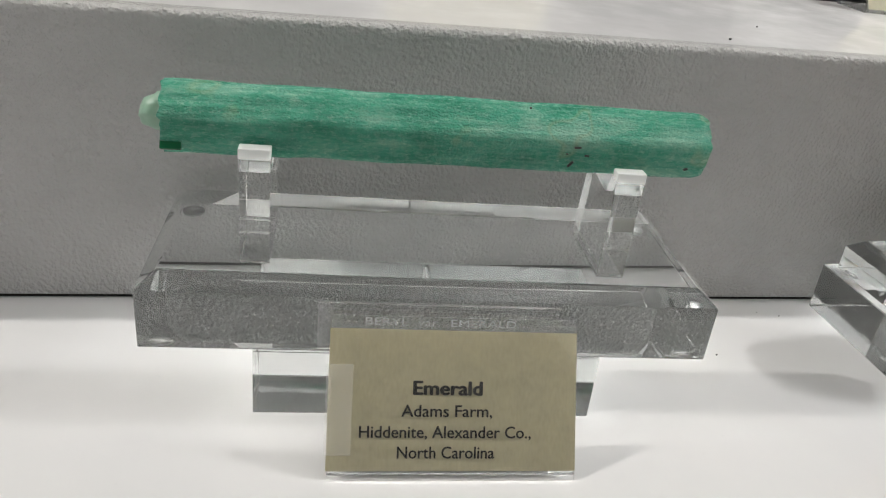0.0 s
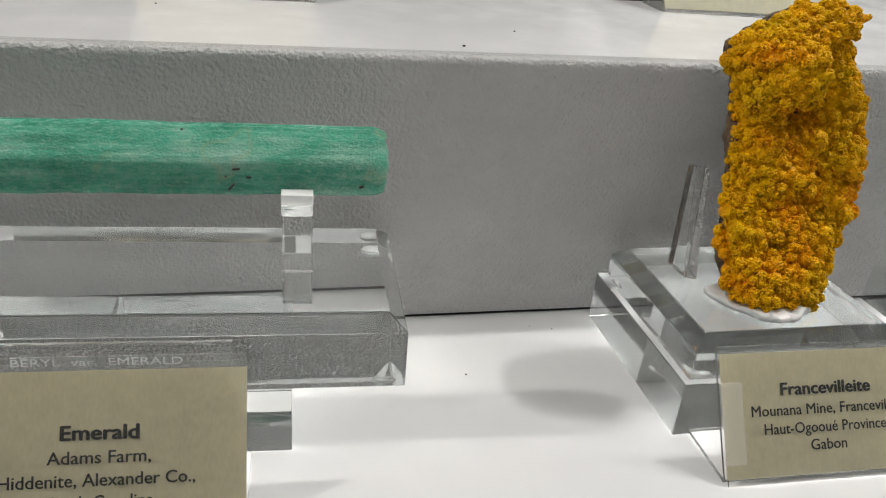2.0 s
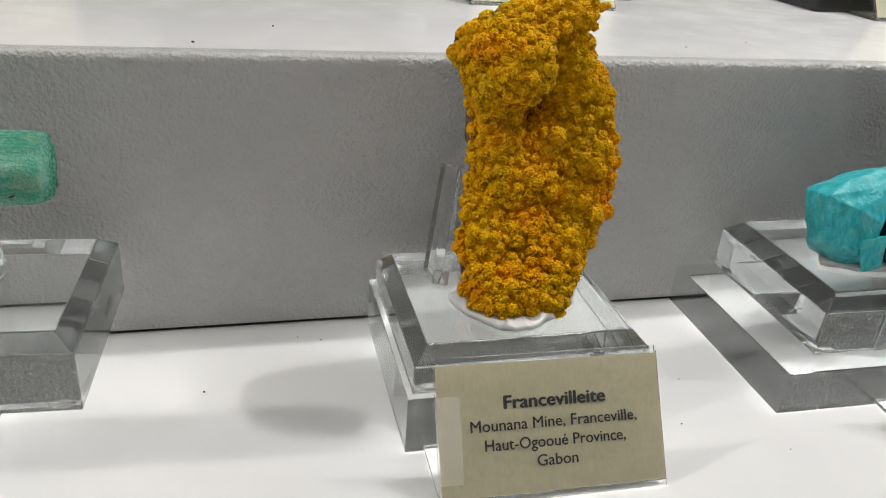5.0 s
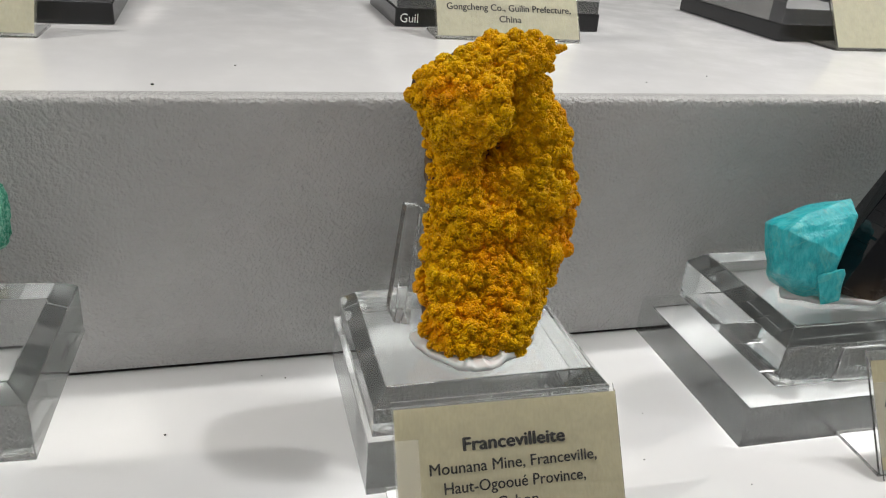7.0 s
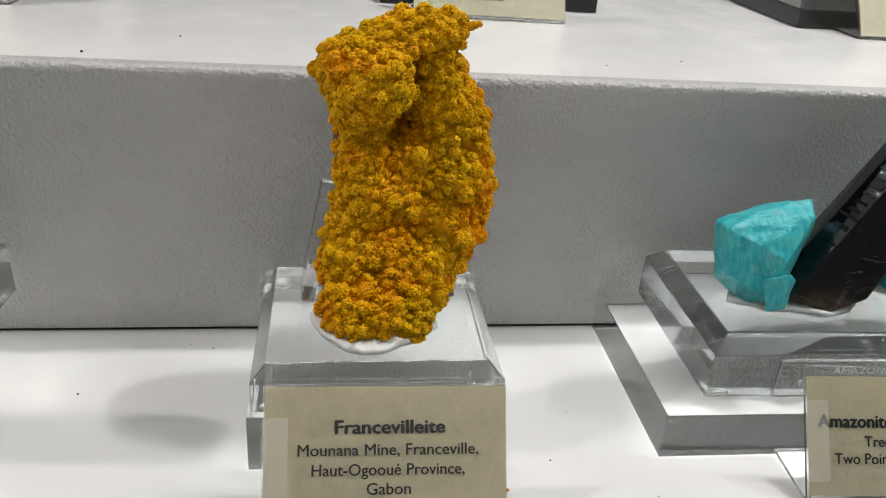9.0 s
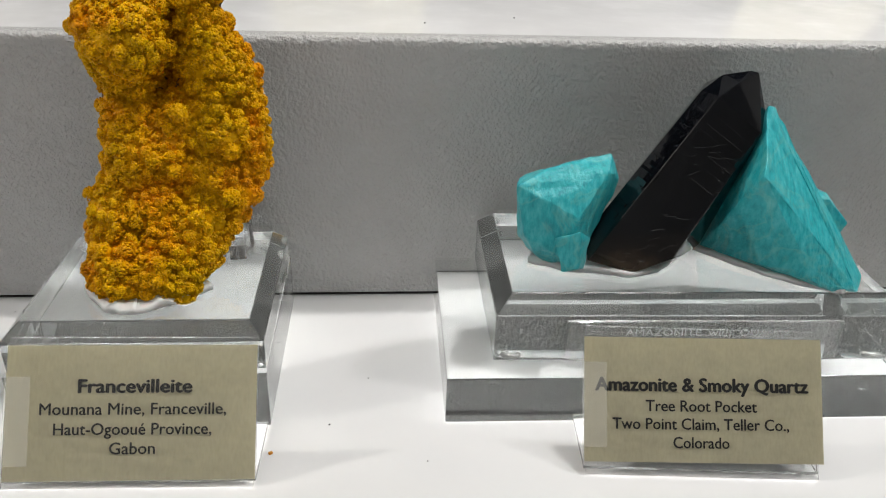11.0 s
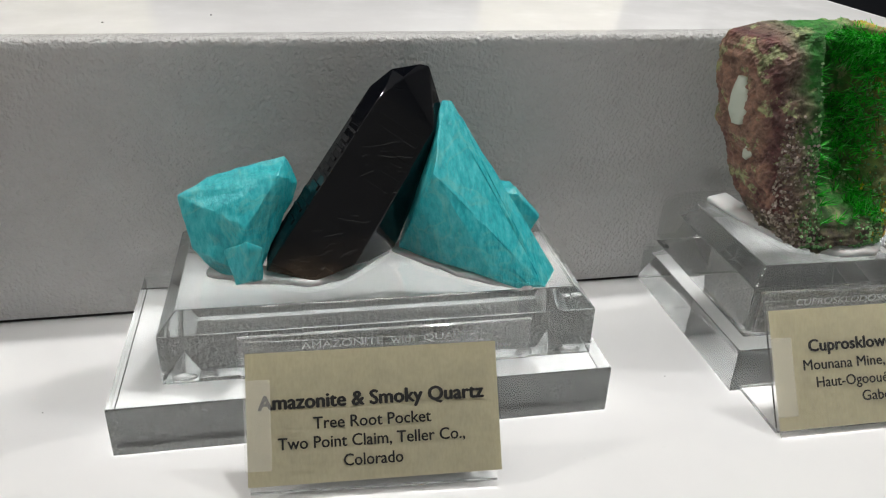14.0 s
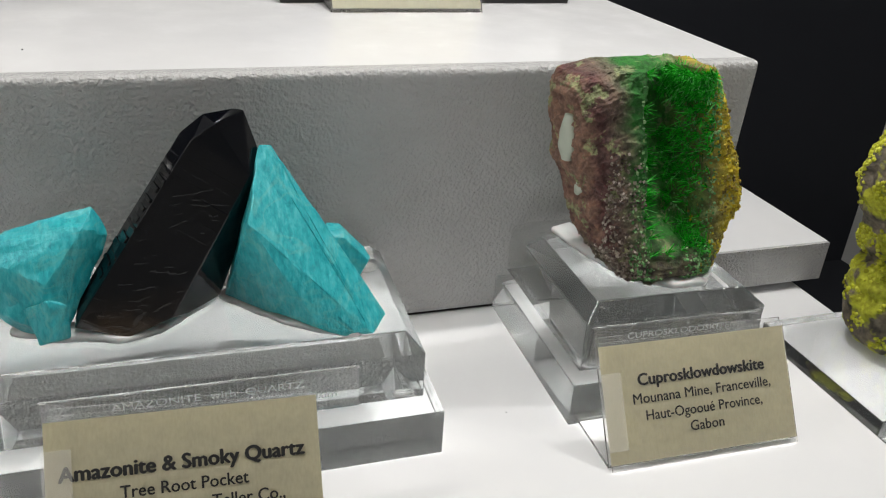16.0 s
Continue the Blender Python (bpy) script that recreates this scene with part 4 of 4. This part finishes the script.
    part("amazonite_wedge", hull([Vector(p) for p in wedge], 0.0008, 0.0009, 8), AMAZON, t, "wedge-shaped turquoise amazonite crystal")
    part("amazonite_chip", hull(slanted([(0.064, 0.032), (0.071, 0.031), (0.083, 0.018), (0.077, 0.009), (0.064, 0.012)], 0.001, 0.2, 0.014, 0.15), 0.0006, 0.0005, 5), AMAZON, t, "small amazonite crystal")
    corner = ((-0.0600, -0.0090, 0.0140), (-0.0500, -0.0145, 0.0205), (-0.0440, -0.0100, 0.0150), (-0.0445, -0.0085, -0.0015), (-0.0560, -0.0125, -0.0015), (-0.0495, -0.0165, 0.0030), (-0.0500, 0.0050, 0.0100))
    part("amazonite_corner", hull([Vector(p) for p in corner], 0.0006, 0.0005, 6), AMAZON, t, "small amazonite crystal at the foot")
    return t


build_amazonite()
ribbon_seat(((0.516, 0.446), (0.532, 0.4365), (0.548, 0.4345), (0.559, 0.430), (0.572, 0.433), (0.582, 0.4405), (0.599, 0.458)), 0.0582, 0.0030, 0.010, 8, "frosted resin seat moulded to the quartz foot")
ribbon_seat(((0.6005, 0.459), (0.615, 0.442), (0.637, 0.423), (0.655, 0.4135), (0.667, 0.423)), 0.0582, 0.0030, 0.010, 12, "frosted resin seat moulded to the amazonite foot")


def build_cupro():
    t = specimen("cuprosklodowskite_specimen", pose(0.812, 0.448, 0.062), "brown rock with a hollow of bright green needle crystals")
    rows = [(0.000, -0.012, 0.024, -0.020, 0.000), (0.004, -0.024, 0.028, -0.025, 0.010), (0.020, -0.036, 0.036, -0.021, 0.020), (0.042, -0.041, 0.044, -0.016, 0.030), (0.052, -0.045, 0.043, -0.014, 0.034), (0.070, -0.048, 0.034, -0.011, 0.037), (0.088, -0.049, 0.029, -0.007, 0.036), (0.0955, -0.046, 0.026, -0.005, 0.034), (0.100, -0.038, 0.022, -0.002, 0.028), (0.101, -0.030, 0.016, 0.004, 0.022)]

    def relief(q, n):
        front = np.clip(-n[:, 1] * 2.0 - 0.2, 0, 1)
        axis = 0.006 + 0.04 * (0.05 - q[:, 2])
        hollow = np.exp(-(((q[:, 0] - axis) / 0.0155) ** 4 + (np.clip(np.abs(q[:, 2] - 0.062) - 0.032, 0, 1) / 0.010) ** 2)) * 0.026
        hollow += np.exp(-(((q[:, 0] - 0.003) / 0.0085) ** 2 + ((q[:, 2] - 0.074) / 0.012) ** 2)) * 0.016
        return waves(q, 0.018, 21) * 0.0014 - np.abs(waves(q, 0.009, 22)) * 0.0016 - np.abs(waves(q, 0.0045, 23)) * 0.0009 + 0.0008 + bubbles(q, 0.004, 3.0) * 0.0011 * np.clip((q[:, 0] + 0.03) / 0.02, 0.2, 1) + waves(q, 0.0028, 24) * 0.0003 - np.abs(waves(q, 0.0018, 25)) * 0.0004 - front * hollow

    nr, nc = 400, 520
    v, f = ring_body(rows, nc, nr, 6.0, relief)
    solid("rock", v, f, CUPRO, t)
    rim = v.reshape(nr, nc, 3)
    r = random.Random(5)

    def spot(x0, x1, z0, z1, back=0.02):
        """A random place on the front, with its outward way."""
        while True:
            i, j = r.randint(8, nr - 10), r.randint(0, nc - 1)
            c = rim[i, j]
            if x0 < c[0] < x1 and z0 < c[2] < z1 and c[1] < back:
                n = np.cross(rim[i, (j + 4) % nc] - rim[i, j - 4], rim[i + 4, j] - rim[i - 4, j])
                return Vector(c), Vector(n / (np.linalg.norm(n) + 1e-9))

    # sprays of needles that line the hollow
    verts, faces = [], []
    for _ in range(1300):
        base, n = spot(-0.016, 0.026, 0.014, 0.098)
        if abs(base.x - 0.005) > r.uniform(0.010, 0.020) or ((base.x - 0.004) ** 2 + (base.z - 0.076) ** 2 < 0.010 ** 2 and r.random() < 0.93):
            continue
        lead = (n * 0.6 + Vector(((0.004 - base.x) * 70, -0.35, (0.072 - base.z) * 12 + r.gauss(0, 0.3)))).normalized()
        for _ in range(11):
            aim = (lead + Vector((r.gauss(0, 0.4), r.gauss(0, 0.3), r.gauss(0, 0.4)))).normalized() * r.uniform(0.0025, 0.0085)
            u = aim.cross(Vector((0.3, 0.5, 1))).normalized() * r.uniform(0.00010, 0.00028)
            w = aim.cross(u).normalized() * u.length
            k, b0 = len(verts), base - aim * 0.15
            for c, sc in ((b0, 1.0), (base + aim, 0.5)):
                verts += [c + u * sc, c + w * sc, c - u * sc, c - w * sc]
            faces += [(k + q, k + (q + 1) % 4, k + 4 + (q + 1) % 4, k + 4 + q) for q in range(4)] + [(k + 4, k + 5, k + 6, k + 7)]
    ob = solid("needle_crystals", verts, faces, NEEDLE, t, "bright green needle crystals", False)
    ob["kind"] = "stuff"

    def grains(name, count, where, size, material, label):
        verts, faces = [], []
        for _ in range(count):
            base, n = spot(*where)
            q = Euler((r.random() * 6, r.random() * 6, r.random() * 6)).to_matrix()
            g = r.uniform(*size)
            k = len(verts)
            for sx in (-1, 1):
                for sy in (-1, 1):
                    for sz in (-1, 1):
                        verts.append(base + q @ Vector((sx * g, sy * g * r.uniform(0.5, 1), sz * g * r.uniform(0.5, 1))))
            faces += [tuple(k + e for e in side) for side in ((0, 1, 3, 2), (4, 6, 7, 5), (0, 4, 5, 1), (2, 3, 7, 6), (0, 2, 6, 4), (1, 5, 7, 3))]
        ob = solid(name, verts, faces, material, t, label, False)
        ob["kind"] = "stuff"

    grains("quartz_grains", 800, (-0.034, -0.010, 0.004, 0.066, 0.006), (0.0002, 0.0008), GRAIN, "pinkish grey crystal grains")
    grains("green_grains", 2200, (-0.020, 0.026, 0.002, 0.095, 0.010), (0.0002, 0.0007), NEEDLE_PALE, "dusty green crystal grains")
    grains("yellow_grains", 1200, (0.018, 0.050, 0.004, 0.100, 0.030), (0.0003, 0.0008), YELLOW_GRAIN, "yellow crystal grains")
    v, f = ring_body([(-0.011, -0.003, 0.003, -0.0016, 0.002), (-0.006, -0.0055, 0.0055, -0.0026, 0.002), (0.004, -0.0045, 0.005, -0.0026, 0.002), (0.011, -0.002, 0.0025, -0.0016, 0.002)], 40, 30, 2.2, lambda q, n: waves(q, 0.006, 2) * 0.0004)
    ob = solid("inclusion", v, f, PALE_STONE, t, "pale grey-green patch")
    ob.matrix_basis = pose(-0.0478, 0.006, 0.068, 0, -6, -76)
    ob = solid("inclusion", v * 0.55, f, PALE_STONE, t, "pale grey-green patch")
    ob.matrix_basis = pose(-0.0405, 0.000, 0.046, 0, 22, -76)
    return t


build_cupro()
ribbon_seat(((0.782, 0.492), (0.788, 0.460), (0.797, 0.434), (0.815, 0.420), (0.834, 0.419), (0.846, 0.433)), 0.0602, 0.0030, 0.012, 15, "frosted resin seat moulded to the green specimen foot")


# ---- beyond the shelf end: the yellow specimen ----
slab("acrylic_slab", pose(1.0065, 0.455, -0.050), 0.083, 0.11, 0.014, "clear acrylic slab on the lower step")


def build_yellow():
    t = specimen("yellow_crusted_specimen", pose(1.023, 0.475, -0.036), "dark rock crusted with bright yellow mineral")
    rows = [(0.0, -0.004, 0.02, -0.02, 0.012), (0.010, -0.012, 0.036, -0.024, 0.02), (0.030, -0.016, 0.04, -0.022, 0.022), (0.050, -0.015, 0.042, -0.018, 0.024), (0.058, -0.004, 0.04, -0.008, 0.024), (0.066, -0.012, 0.04, -0.012, 0.026),
            (0.085, -0.018, 0.04, -0.014, 0.026), (0.105, -0.028, 0.036, -0.013, 0.026), (0.122, -0.031, 0.032, -0.010, 0.025), (0.135, -0.026, 0.028, -0.008, 0.024), (0.148, -0.016, 0.014, -0.004, 0.02)]
    v, f = ring_body(rows, 200, 180, 2.6, lambda q, n: bubbles(q, 0.010, 31.0) * 0.003 + bubbles(q, 0.0035, 32.0) * 0.0014 + waves(q, 0.02, 33) * 0.002)
    solid("rock", v, f, YELLOW, t)
    # small yellow knobs gathered in patches
    r = np.random.RandomState(41)
    bed = v[(waves(v, 0.022, 44) > 0.05) & (v[:, 2] > 0.006)]
    at = bed[r.randint(0, len(bed), 1800)]
    ico = bmesh.new()
    bmesh.ops.create_icosphere(ico, subdivisions=1, radius=1.0)
    iv, itri = np.array([w.co[:] for w in ico.verts]), np.array([[w.index for w in fc.verts] for fc in ico.faces])
    ico.free()
    ball = at[:, None] + iv[None] * r.uniform(0.0006, 0.0019, (1800, 1, 1))
    crust = solid("crust", ball.reshape(-1, 3), (itri[None] + (np.arange(1800) * len(iv))[:, None, None]).reshape(-1, 3).tolist(), LEMON, t, "bright yellow knobbly crust")
    crust["kind"] = "stuff"


build_yellow()


# ---- things on the ledge behind ----
def ledge_stand(x0, x1, y0, y1, label):
    t = thing("acrylic_stand", pose(0, 0, LEDGE_Z + 0.0003), label, "display stand", "ledge stands")
    part("base", box(x0, x1, y0, y1, 0, 0.013, 0.0006), BLACK, t, "black base strip")
    part("block", box(x0 + 0.001, x1 - 0.001, y0 + 0.001, y1 - 0.001, 0.0131, 0.045, 0.0005), ACRYLIC, t)
    return t


ledge_stand(0.355, 0.512, 0.700, 0.80, "clear acrylic block with a black base on the ledge")
ledge_stand(0.02, 0.172, 0.680, 0.78, "clear acrylic block with a black base on the ledge")
ledge_stand(0.658, 0.868, 0.680, 0.83, "clear acrylic block with a black base on the ledge")
for x, y, yaw, lines in ((0.374, 0.655, -3, [("Gongcheng Co., Guilin Prefecture,", 0.051, 0.0185, 0.088, 0.0049, 0.0), ("China", 0.051, 0.0105, 0.0155, 0.0049, 0.0)]), (0.034, 0.634, -2, []), (0.686, 0.645, -0.5, [])):
    holder(pose(x, y, LEDGE_Z, 0, 0, yaw), 0.102, 0.0620, 33, "clear acrylic slant card holder on the ledge", "ledge card holders")
    card(pose(x, y, LEDGE_Z + 0.0014, 0, 0, yaw) @ pose(0, 0, 0, 57) @ pose(0.001, 0.002, 0), 0.100, 0.054, PAPER_PALE, "pale parchment card in a holder on the ledge", lines, False)
lettering(thing("stand_mark", pose(0.3585, 0.6995, LEDGE_Z + 0.0035, 90), "white lettering on the black base", "lettering"), "Guil", 0.0, 0.0, 0.013, 0.0065, WHITE_INK, 0.0, "text_line", 0.0, 0.0)


# ---- small things ----
def crumb(x, y, r, material, label, z=0.0):
    t = part("crumb", box(-r, r, -r * 0.8, r * 0.8, 0, r * 1.2, r * 0.4), material, None, label, pose(x, y, z, 0, 0, 37 * r * 1000))
    tagged(t, label, "crumb", "crumbs on the shelf")


crumb(0.3990, 0.3830, 0.0009, CRUMB, "tiny orange mineral crumb on the shelf")
for x, y, r in ((0.2010, 0.4580, 0.0005), (0.4660, 0.3760, 0.0003), (0.4230, 0.4010, 0.0004), (0.2480, 0.5000, 0.0003), (0.2600, 0.4960, 0.0004), (0.3620, 0.5060, 0.0003), (0.7320, 0.4180, 0.0003), (0.4400, 0.4350, 0.0003)):
    crumb(x, y, r, SPOT, "tiny dark speck on the white shelf")
for x, y, r in ((0.2030, 0.5300, 0.0007), (0.2420, 0.5720, 0.0005), (0.5200, 0.5600, 0.0004), (0.0480, 0.6100, 0.0005), (0.4700, 0.5430, 0.0004)):
    crumb(x, y, r, SPOT, "tiny dark speck on the white ledge", LEDGE_Z)


def stock_number(parent_at, text, x, y, z, turn, width, label):
    t = thing("stock_number", parent_at @ pose(x, y, z) @ turn, label, "lettering", "stock numbers")
    lettering(t, text, 0, 0, width, 0.0030, INK, 0.008, "text_line", 0.0002)


stock_number(E_AT, "15/1047", 0.1203, 0.012, 0.0445, pose(0, 0, 0, 90, 0, 90), 0.014, "black stock number on the acrylic block end")
stock_number(pose(0.343, 0.4505, 0), "18/0469", 0.0543, 0.020, 0.0365, pose(0, 0, 0, 90, 0, 90), 0.014, "black stock number on the acrylic block side")
